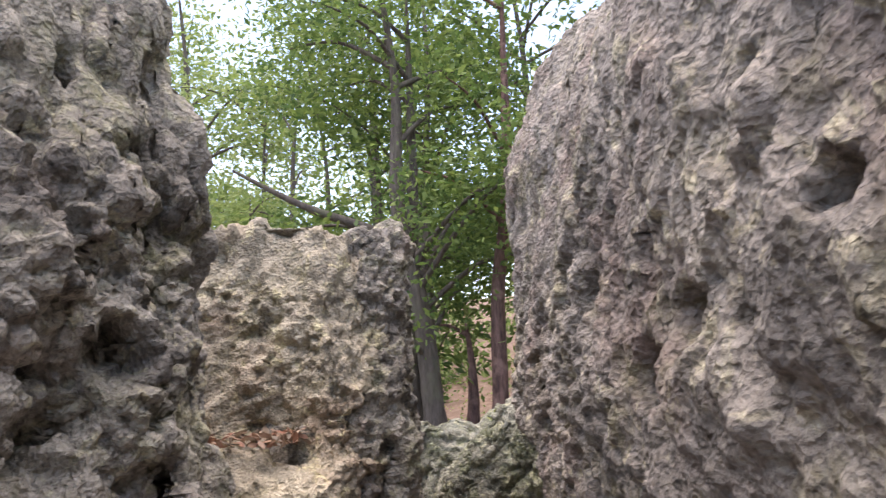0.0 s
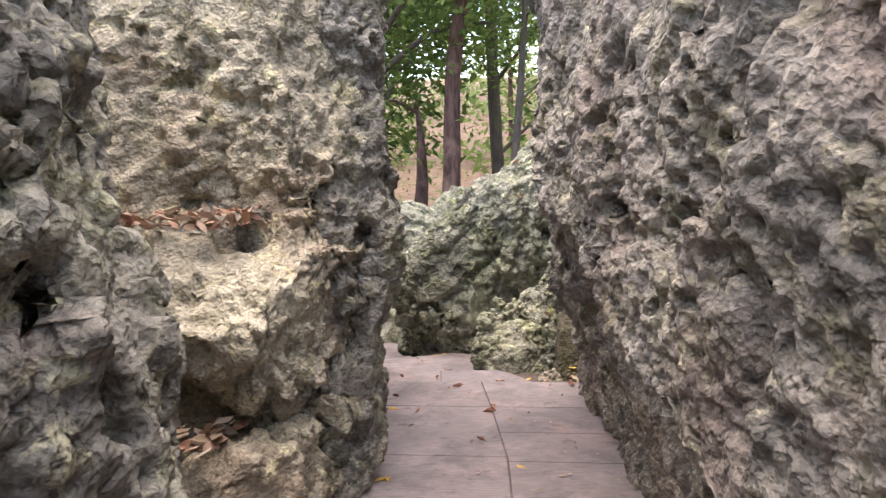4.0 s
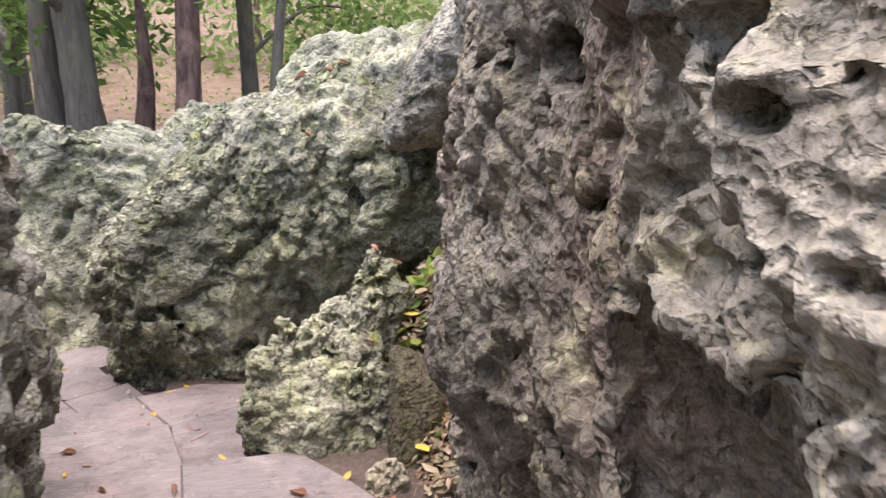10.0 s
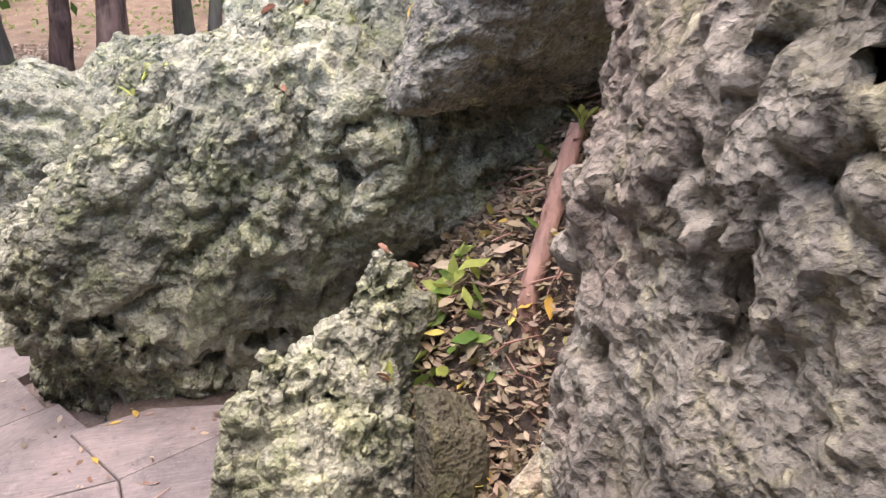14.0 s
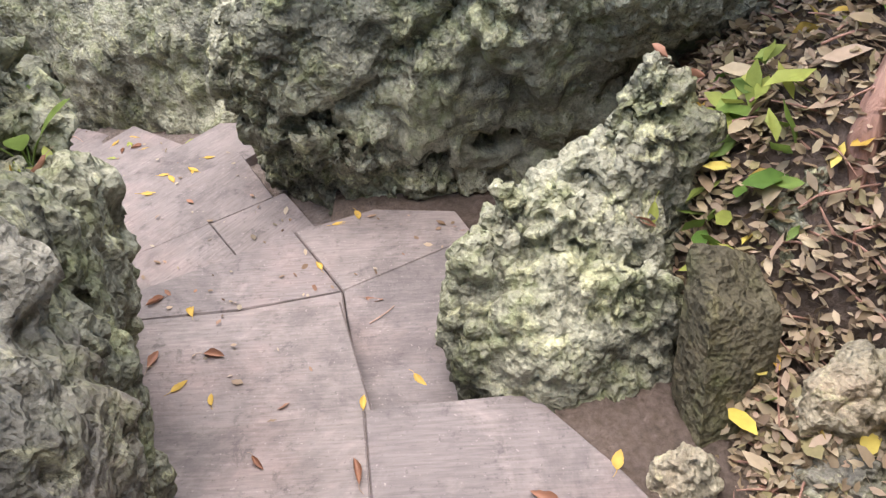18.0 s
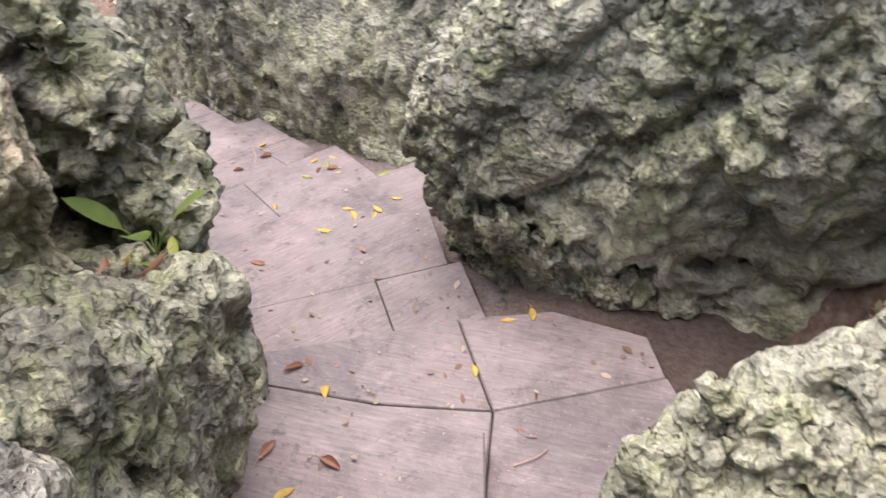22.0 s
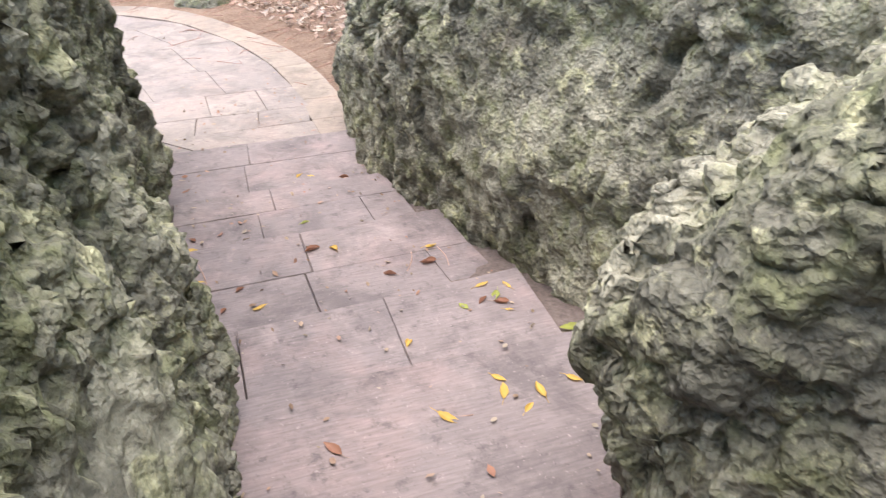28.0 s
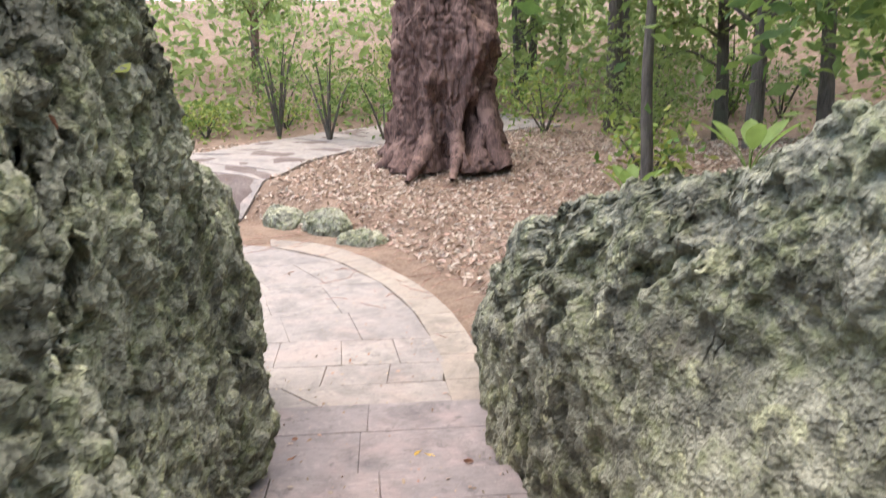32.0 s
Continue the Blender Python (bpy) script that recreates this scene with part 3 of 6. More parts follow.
def cliff_rings():
    rings = []
    for kind in range(10):
        out = []
        for (fx, y), (ex, ez), *xs in CLIFF:
            x, z = ((fx, -.15), (fx - .02, .12), (fx + (ex - fx) * .35, ez * .55), (ex + (.13 if ez > .9 or y < 1 else .04), ez - .07), (ex, ez), (ex - .004, ez + .1), (xs[0], 1.6), (xs[1], 2.1), (xs[2], 2.6), (xs[3] + .2, 3.1))[kind]
            out.append((x, y, z))
        z = (-.15, .12, .5, .9, 1.05, 1.15, 1.5, 1.85, 2.2, 2.5)[kind]
        out += [(x + .15 * (kind > 7), y - .15 * (kind > 7), z) for x, y in CLIFF_BACK]
        rings.append(out)
    return rings


rock("cliff_rock", "tall pinkish grey pitted limestone wall overhanging the paved path", cliff_rings(), 900, 400, PINK_ROCK, 11, rough=.3, flutes=.35, crag=.45, cracks=.15, size=.6, pits=.55, out=.0, hollows=CLIFF_HOLES,
     creases=[([(.36, 2.40, .4), (.32, 2.41, 1.1), (.32, 2.42, 1.9)], .035, .05), ([(.34, 3.22, .8), (.35, 3.15, 1.3), (.37, 3.05, 1.42)], .02, .035), ([(.33, 3.26, 1.35), (.33, 3.24, 1.55), (.30, 3.2, 1.9)], .03, .07), ([(.34, 2.97, 1.46), (.31, 2.97, 1.6), (.27, 2.95, 2.0)], .03, .09), ([(.35, 2.98, 1.0), (.35, 3.0, 1.3), (.36, 3.12, 1.38)], .016, .03), ([(.58, .62, 1.2), (.6, .55, 1.7), (.66, .4, 2.4)], .04, .06)])

CLEFT = ((-.32, 1.42), (-.31, 1.33), (-.30, 1.24), (-.31, 1.15), (-.32, 1.06), (-.33, .97), (-.34, .88), (-.34, .79), (-.9, 1.5), (-.88, 1.4), (-.05, 1.6), (.1, 1.3), (.15, .9))
rock("pillar_rock", "grey limestone rock rising above the path", [
    ring(-.15, (-.46, .42), (-.45, -.5), (-.42, -1.6), (-.5, -4), (-3, -4), (-3, 1.0), (-1.1, .8)),
    ring(.8, (-.42, .42), (-.42, -.5), (-.38, -1.6), (-.5, -4), (-3, -4), (-3, 1.0), (-1.1, .8)),
    ring(1.5, (-.42, .38), (-.45, -.5), (-.42, -1.6), (-.5, -4), (-3, -4), (-3, 1.0), (-1.1, .8)),
    [(-.48, .36, 2.1), (-.60, -.5, 2.3), (-.58, -1.6, 2.3), (-.6, -4, 2.3), (-3, -4, 2.6), (-3, 1, 2.7), (-1.1, .75, 2.5)],
    [(-.62, .30, 2.85), (-.9, -.5, 2.9), (-.9, -1.6, 2.8), (-1, -3.6, 2.8), (-2.6, -3.6, 3.0), (-2.6, .7, 3.3), (-1.25, .55, 3.15)],
], 460, 250, GREY_ROCK, 23, rough=.5, flutes=1.5, creases=[([(-.42, -.22, 1.55), (-.42, -.27, 1.27), (-.42, -.31, .95)], .05, .2), ([(-.42, .18, 2.0), (-.42, .13, 1.7)], .06, .12), ([(-.42, -.08, .95), (-.42, -.1, .5)], .06, .10), ([(-.42, .05, 1.6), (-.42, .0, .9)], .03, .05), ([(-.42, -.45, 1.9), (-.42, -.5, 1.3)], .03, .06)], hollows=[(-.4, -.24, 1.38, (.12, .07, .16), .18), (-.43, -.2, .92, .1, .2), (-.43, -.24, 1.12, .07, .12)] + [(-.42, y, z, .08, .28) for y, z in CLEFT])

rock("ledge_rock", "pale stepped limestone rock with dry leaves on its ledges", [
    ring(-.15, (-.55, 2.4), (-.72, 1.65), (-1.1, 1.35), (-1.7, 1.2), (-2.6, 1.5), (-2.4, 2.9), (-1.0, 2.9)),
    ring(.40, (-.55, 2.4), (-.70, 1.60), (-1.1, 1.30), (-1.7, 1.2), (-2.6, 1.5), (-2.4, 2.9), (-1.0, 2.9)),
    ring(.50, (-.60, 2.4), (-.76, 1.85), (-1.1, 1.78), (-1.7, 1.6), (-2.6, 1.8), (-2.4, 2.9), (-1.0, 2.9)),
    ring(.62, (-.58, 2.4), (-.70, 1.72), (-1.05, 1.66), (-1.7, 1.5), (-2.6, 1.8), (-2.4, 2.9), (-1.0, 2.9)),
    ring(.88, (-.54, 2.4), (-.64, 1.64), (-1.0, 1.56), (-1.7, 1.45), (-2.6, 1.8), (-2.4, 2.9), (-1.0, 2.9)),
    ring(1.06, (-.53, 2.4), (-.64, 1.72), (-1.0, 1.66), (-1.7, 1.5), (-2.6, 1.8), (-2.4, 2.9), (-1.0, 2.9)),
    ring(1.16, (-.54, 2.4), (-.66, 1.84), (-1.05, 1.86), (-1.7, 1.7), (-2.6, 1.85), (-2.4, 2.9), (-1.0, 2.9)),
    ring(1.22, (-.56, 2.45), (-.68, 1.95), (-1.1, 2.10), (-1.7, 1.9), (-2.6, 1.9), (-2.4, 2.9), (-1.0, 2.9)),
    ring(1.7, (-.54, 2.45), (-.70, 2.05), (-1.1, 2.10), (-1.7, 2.0), (-2.6, 2.0), (-2.4, 2.9), (-1.0, 2.9)),
    [(-.6, 2.5, 2.3), (-.8, 2.2, 2.35), (-1.15, 2.2, 2.4), (-1.7, 2.1, 2.35), (-2.5, 2.2, 2.1), (-2.3, 2.8, 2.2), (-1.0, 2.8, 2.45)],
], 300, 250, PALE_ROCK, 31, rough=.4, pits=.85, cracks=.2, hollows=[(-.6, 2.1, .45, (.2, .14, .25), .10)])

rock("corridor_rock", "dark grey limestone rock walling the narrow path", [
    ring(-.15, (-.56, 2.30), (-.67, 2.75), (-.84, 3.4), (-.96, 3.95), (-1.6, 4.0), (-2.2, 3.2), (-1.7, 2.2), (-.9, 2.1)),
    ring(.9, (-.47, 2.30), (-.60, 2.75), (-.79, 3.4), (-.93, 3.92), (-1.6, 4.0), (-2.2, 3.2), (-1.7, 2.2), (-.9, 2.1)),
    [(-.49, 2.35, 1.7), (-.58, 2.75, 1.7), (-.75, 3.4, 1.7), (-.93, 3.82, 1.6), (-1.6, 3.9, 1.25), (-2.2, 3.2, 1.25), (-1.7, 2.3, 1.5), (-.9, 2.2, 1.7)],
    [(-.52, 2.45, 2.3), (-.56, 2.75, 2.4), (-.75, 3.3, 2.45), (-.95, 3.7, 2.1), (-1.5, 3.8, 1.5), (-2, 3.2, 1.5), (-1.6, 2.4, 1.7), (-.9, 2.4, 2.3)],
], 320, 230, GREY_ROCK, 41, rough=.6, hollows=[(-.5, 2.24, .9, (.15, .09, .3), .15), (-.6, 2.42, .45, (.15, .07, .12), .09), (-.55, 2.4, 1.12, (.1, .05, .1), .06)])

rock("leaning_boulder", "huge green-grey limestone boulder with an undercut base", [
    ring(-.45, (-.74, 5.78), (-.3, 5.78), (.6, 5.78), (1.8, 6.0), (2.3, 7.0), (.2, 7.4), (-.9, 7.0), (-1.10, 6.35)),
    ring(-.10, (-.82, 5.70), (-.33, 5.70), (.6, 5.78), (1.8, 5.9), (2.3, 7), (.2, 7.5), (-.95, 7.0), (-1.10, 6.25)),
    ring(.10, (-.92, 5.63), (-.40, 5.62), (.6, 5.68), (1.8, 5.8), (2.3, 7), (.2, 7.5), (-.95, 6.95), (-1.10, 6.2)),
    ring(.40, (-.97, 5.59), (-.42, 5.51), (.6, 5.53), (1.8, 5.6), (2.4, 7), (.2, 7.5), (-.95, 6.8), (-1.07, 6.1)),
    ring(.68, (-.88, 5.62), (-.4, 5.53), (.6, 5.37), (1.8, 5.3), (2.4, 7), (.2, 7.4), (-.75, 6.6), (-.96, 6.0)),
    [(-.66, 5.68, .93), (-.28, 5.55, 1.08), (.6, 5.40, 1.2), (1.8, 5.4, 1.3), (2.4, 6.8, 1.5), (.3, 7.2, 1.2), (-.5, 6.5, .98), (-.70, 6.0, .91)],
    [(-.3, 5.85, 1.2), (.0, 5.75, 1.42), (.7, 5.95, 1.65), (1.8, 5.9, 1.8), (2.2, 6.6, 1.9), (.6, 6.9, 1.6), (-.1, 6.4, 1.28), (-.3, 6.05, 1.2)],
], 640, 320, MOSS_ROCK, 53, rough=.5, crag=.45, pits=.9, grain=(.75, 0, .66), cracks=.3, creases=[([(-.92, 5.66, -.02), (-.74, 5.60, .14), (-.58, 5.57, .32), (-.25, 5.53, .56), (-.06, 5.5, .69), (.12, 5.48, 1.1)], .05, .10), ([(.27, 5.46, .41), (.32, 5.45, .85), (.52, 5.43, 1.03)], .03, .07), ([(-.9, 5.62, .55), (-.5, 5.55, .8), (-.2, 5.55, 1.1)], .035, .05)], worn=[(.25, 5.5, .12, (.62, .4, .42)), (-.2, 5.6, .1, (.3, .3, .3))], hollows=[(-.74, 5.60, .11, .15, .16), (-.55, 5.62, .05, .09, .12), (-.30, 5.65, -.06, .10, .16), (-.05, 5.7, .0, .08, .12), (.3, 5.45, .82, .12, .1), (-.5, 5.5, .5, .08, .06), (.5, 5.4, .9, .1, .1), (.6, 5.6, .3, .25, .12)])

rock("overhanging_slab", "flat slab of limestone overhanging a dark hollow", [
    ring(1.14, (.44, 5.16), (1.1, 5.30), (2.2, 5.2), (2.8, 5.6), (2.2, 6.2), (1.0, 5.9)),
    ring(1.22, (.41, 5.05), (1.05, 5.08), (2.2, 5.0), (2.8, 5.5), (2.2, 6.2), (.9, 5.9)),
    ring(1.6, (.58, 4.92), (1.1, 4.64), (2.2, 4.5), (2.8, 5.4), (2.2, 6.2), (.95, 5.9)),
    ring(1.95, (.78, 4.84), (1.3, 4.4), (2.2, 4.3), (2.8, 5.4), (2.2, 6.2), (1.05, 5.9)),
    ring(2.15, (.95, 4.9), (1.4, 4.5), (2.2, 4.4), (2.7, 5.4), (2.2, 6.0), (1.2, 5.8)),
], 260, 120, GREY_ROCK, 61, rough=.12, crag=.2, pits=.45, cracks=.2, grain=(.6, 0, .8))

rock("stair_rock", "mossy limestone rock face rising straight beside the stair", [
    [(-1.3, 6.80, -.6), (-2.1, 7.06, -.7), (-3.0, 7.46, -.8), (-3.7, 7.78, -.9), (-4.35, 8.22, -1.0), (-4.95, 8.72, -1.1), (-5.2, 9.1, -1.1), (-4.9, 9.8, -1.1), (-3.5, 9.5, -1.), (-1.2, 8.6, -.8), (-.4, 7.4, -.6)],
    [(-1.25, 6.9, -.1), (-2.12, 7.10, -.15), (-3.0, 7.44, -.25), (-3.7, 7.76, -.4), (-4.35, 8.2, -.5), (-4.98, 8.72, -.6), (-5.25, 9.15, -.7), (-4.9, 9.8, -.7), (-3.5, 9.5, -.5), (-1.2, 8.6, -.2), (-.4, 7.4, -.1)],
    [(-1.2, 7.0, .3), (-2.15, 7.24, .5), (-3.0, 7.5, .35), (-3.7, 7.82, .15), (-4.35, 8.26, -.05), (-4.95, 8.8, -.3), (-5.2, 9.2, -.45), (-4.9, 9.7, -.5), (-3.5, 9.5, -.1), (-1.2, 8.6, .2), (-.4, 7.4, .3)],
    [(-1.2, 7.1, .95), (-1.85, 7.27, 1.14), (-2.3, 7.42, .96), (-2.9, 7.60, .84), (-3.6, 7.93, .56), (-4.3, 8.4, .16), (-4.95, 9.05, -.25), (-4.7, 9.6, -.4), (-3.5, 9.3, .4), (-1.4, 8.2, 1.0), (-.6, 7.5, .7)],
], 560, 240, MOSS_ROCK, 71, rough=.35, pits=.75, crag=.4, creases=[([(-2.02, 7.17, -.6), (-1.98, 7.16, -.3), (-1.88, 7.12, .04), (-1.76, 7.08, .26), (-1.55, 7.02, .5)], .03, .09), ([(-2.75, 7.42, -.7), (-2.7, 7.4, .0), (-2.6, 7.4, .6)], .03, .05), ([(-4.3, 8.2, -.9), (-4.3, 8.22, 0)], .05, .08), ([(-3.5, 7.7, -.8), (-3.45, 7.7, .3)], .03, .05)], hollows=[(-2.72, 7.42, -.36, (.06, .1, .07), .07), (-2.3, 7.28, .4, (.07, .1, .1), .06), (-2.6, 7.38, .54, (.06, .1, .05), .05)])

rock("knob_rock", "grey limestone rock with a pale knob beside the path", [
    ring(-.3, (-.98, 3.98), (-1.19, 4.35), (-1.33, 4.72), (-1.5, 4.85), (-2.2, 5.0), (-2.4, 3.9), (-1.4, 3.5)),
    ring(.2, (-.95, 4.0), (-1.08, 4.36), (-1.22, 4.66), (-1.42, 4.75), (-2.2, 4.8), (-2.4, 3.9), (-1.4, 3.5)),
    [(-.91, 4.05, .62), (-.99, 4.34, .62), (-1.05, 4.54, .58), (-1.28, 4.62, .54), (-2.2, 4.7, .75), (-2.4, 3.9, .9), (-1.4, 3.6, .8)],
    [(-.96, 4.10, .88), (-1.04, 4.30, .84), (-1.07, 4.50, .69), (-1.25, 4.57, .64), (-2.1, 4.6, .9), (-2.2, 3.9, 1.05), (-1.3, 3.75, 1.0)],
], 360, 180, MOSS_ROCK, 83, rough=.4, size=.75)

rock("hollow_rock", "dark weathered limestone rock beside the stair", [
    ring(-.6, (-1.38, 4.98), (-1.60, 5.22), (-2.1, 5.48), (-2.5, 5.72), (-3.1, 5.3), (-2.6, 4.6), (-1.8, 4.6), (-1.42, 4.78)),
    ring(.0, (-1.37, 4.95), (-1.64, 5.20), (-2.05, 5.45), (-2.5, 5.7), (-3.1, 5.3), (-2.6, 4.6), (-1.8, 4.6), (-1.38, 4.74)),
    ring(.45, (-1.31, 4.80), (-1.60, 5.07), (-2.0, 5.34), (-2.5, 5.6), (-3.1, 5.3), (-2.6, 4.6), (-1.8, 4.6), (-1.28, 4.68)),
    ring(.80, (-1.23, 4.72), (-1.56, 4.98), (-2.0, 5.26), (-2.5, 5.55), (-3.0, 5.2), (-2.6, 4.5), (-1.75, 4.55), (-1.22, 4.60)),
    ring(1.12, (-1.33, 4.72), (-1.62, 4.96), (-2.05, 5.28), (-2.5, 5.5), (-3.0, 5.2), (-2.6, 4.4), (-1.7, 4.40), (-1.30, 4.54)),
    ring(1.42, (-1.47, 4.75), (-1.70, 4.96), (-2.15, 5.25), (-2.5, 5.4), (-2.9, 5.2), (-2.6, 4.4), (-1.75, 4.38), (-1.45, 4.54)),
    [(-1.66, 4.80, 1.75), (-1.86, 4.96, 1.75), (-2.2, 5.15, 1.72), (-2.5, 5.3, 1.7), (-2.8, 5.1, 1.7), (-2.5, 4.6, 1.75), (-1.95, 4.5, 1.8), (-1.7, 4.6, 1.8)],
], 320, 230, MOSS_ROCK, 91, rough=.35, size=.7, hollows=[(-1.40, 4.54, .72, .12, .16), (-1.28, 4.66, .95, .05, .05), (-1.5, 4.5, 1.3, .1, .1), (-1.25, 4.7, .6, .05, .06)], crag=.35, pits=1.25, worn=[(-1.55, 5.1, .1, (.3, .3, .38))])

rock("stair_side_rock", "grey-green limestone rock with a deep vertical cleft", [
    [(-2.45, 5.62, -.8), (-3.0, 5.78, -.8), (-3.75, 6.22, -.9), (-4.45, 6.66, -1.), (-4.7, 6.7, -1.), (-5.0, 5.8, -.9), (-3.4, 5.0, -.8), (-2.4, 5.2, -.7)],
    [(-2.45, 5.62, -.1), (-2.97, 5.76, -.1), (-3.7, 6.2, -.1), (-4.4, 6.62, -.2), (-4.7, 6.6, -.2), (-5.0, 5.8, -.2), (-3.4, 5.0, 0), (-2.4, 5.2, 0)],
    [(-2.60, 5.60, .35), (-3.0, 5.74, .55), (-3.7, 6.2, .7), (-4.3, 6.55, .6), (-4.6, 6.5, .55), (-4.9, 5.8, .6), (-3.5, 5.1, .6), (-2.6, 5.2, .4)],
    [(-2.76, 5.62, .85), (-3.0, 5.74, 1.0), (-3.68, 6.16, 1.05), (-3.95, 6.3, .95), (-4.2, 6.3, .9), (-4.5, 5.8, 1.0), (-3.6, 5.2, 1.0), (-2.8, 5.3, .85)],
    [(-2.90, 5.65, 1.35), (-3.05, 5.74, 1.5), (-3.5, 6.0, 1.55), (-3.75, 6.12, 1.35), (-3.9, 6.05, 1.3), (-4.1, 5.8, 1.4), (-3.6, 5.4, 1.5), (-3.0, 5.4, 1.35)],
    [(-3.05, 5.66, 1.7), (-3.15, 5.72, 1.82), (-3.4, 5.9, 1.85), (-3.6, 5.98, 1.7), (-3.7, 5.9, 1.6), (-3.8, 5.75, 1.65), (-3.5, 5.5, 1.75), (-3.15, 5.52, 1.7)],
], 420, 230, MOSS_ROCK, 101, hollows=[(-2.81 - .2 * (z - .6), 5.61 + .15 * (z - .6), z, (.075, .075, .1), .22) for z in (.62, .74, .86, .98, 1.1, 1.22, 1.34, 1.46)], crag=.35, pits=1.25, rough=.45, size=.75, creases=[([(-2.82, 5.61, .62), (-2.87, 5.65, .93), (-2.92, 5.68, 1.12), (-3.0, 5.73, 1.4)], .045, .28), ([(-2.85, 5.68, .62), (-3.06, 5.78, .1), (-3.2, 5.85, -.2)], .03, .08), ([(-3.3, 5.95, -.5), (-3.45, 6.05, .3), (-3.5, 6.1, 1.0)], .03, .05)])

rock("stair_end_rock", "mossy limestone rock where the stair meets the landing", [
    [(-4.45, 6.66, -1.1), (-5.2, 7.05, -1.1), (-5.75, 7.35, -1.2), (-6.2, 7.45, -1.2), (-6.6, 6.9, -1.2), (-5.6, 6.2, -1.1), (-4.6, 6.2, -1.1)],
    [(-4.45, 6.66, -.5), (-5.2, 7.05, -.5), (-5.75, 7.35, -.55), (-6.2, 7.45, -.6), (-6.6, 6.9, -.6), (-5.6, 6.2, -.4), (-4.6, 6.2, -.4)],
    [(-4.48, 6.63, .4), (-5.2, 7.0, .3), (-5.72, 7.3, .1), (-6.1, 7.35, -.05), (-6.3, 6.9, -.2), (-5.6, 6.3, .2), (-4.7, 6.2, .4)],
    [(-4.6, 6.58, .82), (-5.15, 6.90, .72), (-5.6, 7.15, .45), (-5.85, 7.2, .2), (-6.0, 6.9, .1), (-5.5, 6.5, .5), (-4.8, 6.4, .8)],
], 320, 180, MOSS_ROCK, 113)

rock("outcrop_rock", "jagged grey limestone outcrop at the edge of the path", [
    ring(-.35, (-.22, 4.60), (-.05, 4.42), (.22, 4.42), (.40, 4.70), (.50, 5.10), (.1, 5.2), (-.16, 4.98)),
    ring(.0, (-.23, 4.60), (-.05, 4.42), (.22, 4.48), (.40, 4.75), (.50, 5.10), (.1, 5.15), (-.16, 4.90)),
    [(-.18, 4.64, .16), (-.04, 4.54, .20), (.18, 4.62, .22), (.36, 4.82, .30), (.44, 5.02, .36), (.12, 5.05, .32), (-.12, 4.84, .22)],
    [(-.08, 4.72, .24), (.02, 4.68, .28), (.16, 4.74, .32), (.30, 4.88, .42), (.34, 4.96, .44), (.14, 4.96, .40), (0, 4.82, .30)],
], 200, 120, MOSS_ROCK, 127, rough=.4, size=.75, lumps=[
    (lump(.30, 4.90, .0, .62, .15, .12, .03, .03, seed=3), 130, 100),
    (lump(.19, 4.82, .0, .50, .12, .10, .02, .02, seed=9), 120, 90),
    (lump(.04, 4.74, .0, .40, .11, .09, -.01, .0, seed=4), 110, 80),
    (lump(-.15, 4.68, .0, .29, .07, .075, -.01, .01, seed=5), 100, 70),
    (lump(-.08, 4.76, .05, .40, .06, .06, -.01, .0, seed=7), 90, 70),
    (lump(.24, 4.56, -.2, .22, .08, .06, .02, .02, seed=6), 90, 60)])

rock("back_rock", "weathered mossy limestone rock behind the boulder", lump(-.65, 8.1, .0, 1.12, .75, .5, .05, .1, seed=31), 240, 130, MOSS_ROCK, 191, rough=.6)
rock("back_rock", "tall mossy limestone rock behind the boulder", lump(.55, 7.7, .0, 1.75, .9, .6, .1, .1, seed=33), 240, 130, MOSS_ROCK, 197, rough=.6)
rock("pale_block", "pale weathered limestone block beside the stair", [
    ring(.35, (-1.13, 4.38), (-1.14, 4.15), (-1.12, 3.95), (-1.5, 3.8), (-1.9, 4.0), (-1.9, 4.4), (-1.5, 4.44)),
    ring(.80, (-1.14, 4.39), (-1.16, 4.15), (-1.14, 3.95), (-1.5, 3.8), (-1.9, 4.0), (-1.9, 4.4), (-1.5, 4.44)),
    ring(1.04, (-1.11, 4.39), (-1.17, 4.15), (-1.19, 3.95), (-1.5, 3.8), (-1.9, 4.0), (-1.9, 4.4), (-1.5, 4.42)),
    [(-1.18, 4.36, 1.18), (-1.26, 4.15, 1.26), (-1.28, 3.98, 1.31), (-1.5, 3.85, 1.40), (-1.85, 4.0, 1.40), (-1.85, 4.35, 1.30), (-1.5, 4.38, 1.25)],
    [(-1.35, 4.28, 1.31), (-1.40, 4.14, 1.38), (-1.40, 4.02, 1.42), (-1.5, 3.95, 1.48), (-1.75, 4.02, 1.46), (-1.75, 4.3, 1.4), (-1.5, 4.32, 1.36)],
], 280, 170, CREAM_ROCK, 141, rough=.3, pits=.6, size=.7, cracks=.3)
post = []
for z, lean, k in ((-.3, 0, 1.06), (-.05, .085, 1.04), (.15, .155, 1.0), (.245, .19, .97), (.285, .205, .88), (.295, .21, .6)):
    corners = [(.43 + .02 * (z + .3) + k * (.10 * sx - .012 * sy), 4.29 + lean + k * (.08 * sy + .02 * sx), z + (z > .1) * (-.035 * sx + .03 * sy)) for sx, sy in ((-1, -.8), (-.8, -1), (.8, -1), (1, -.8), (1, .8), (.8, 1), (-.8, 1), (-1, .8))]
    post.append(corners)
rock("block_stone", "upright brown mossy stone post beside the outcrop", post, 130, 110, DAMP_ROCK, 151, rough=.1, crag=.1, pits=.16, cracks=.15, size=.4, out=.0, category="stone")
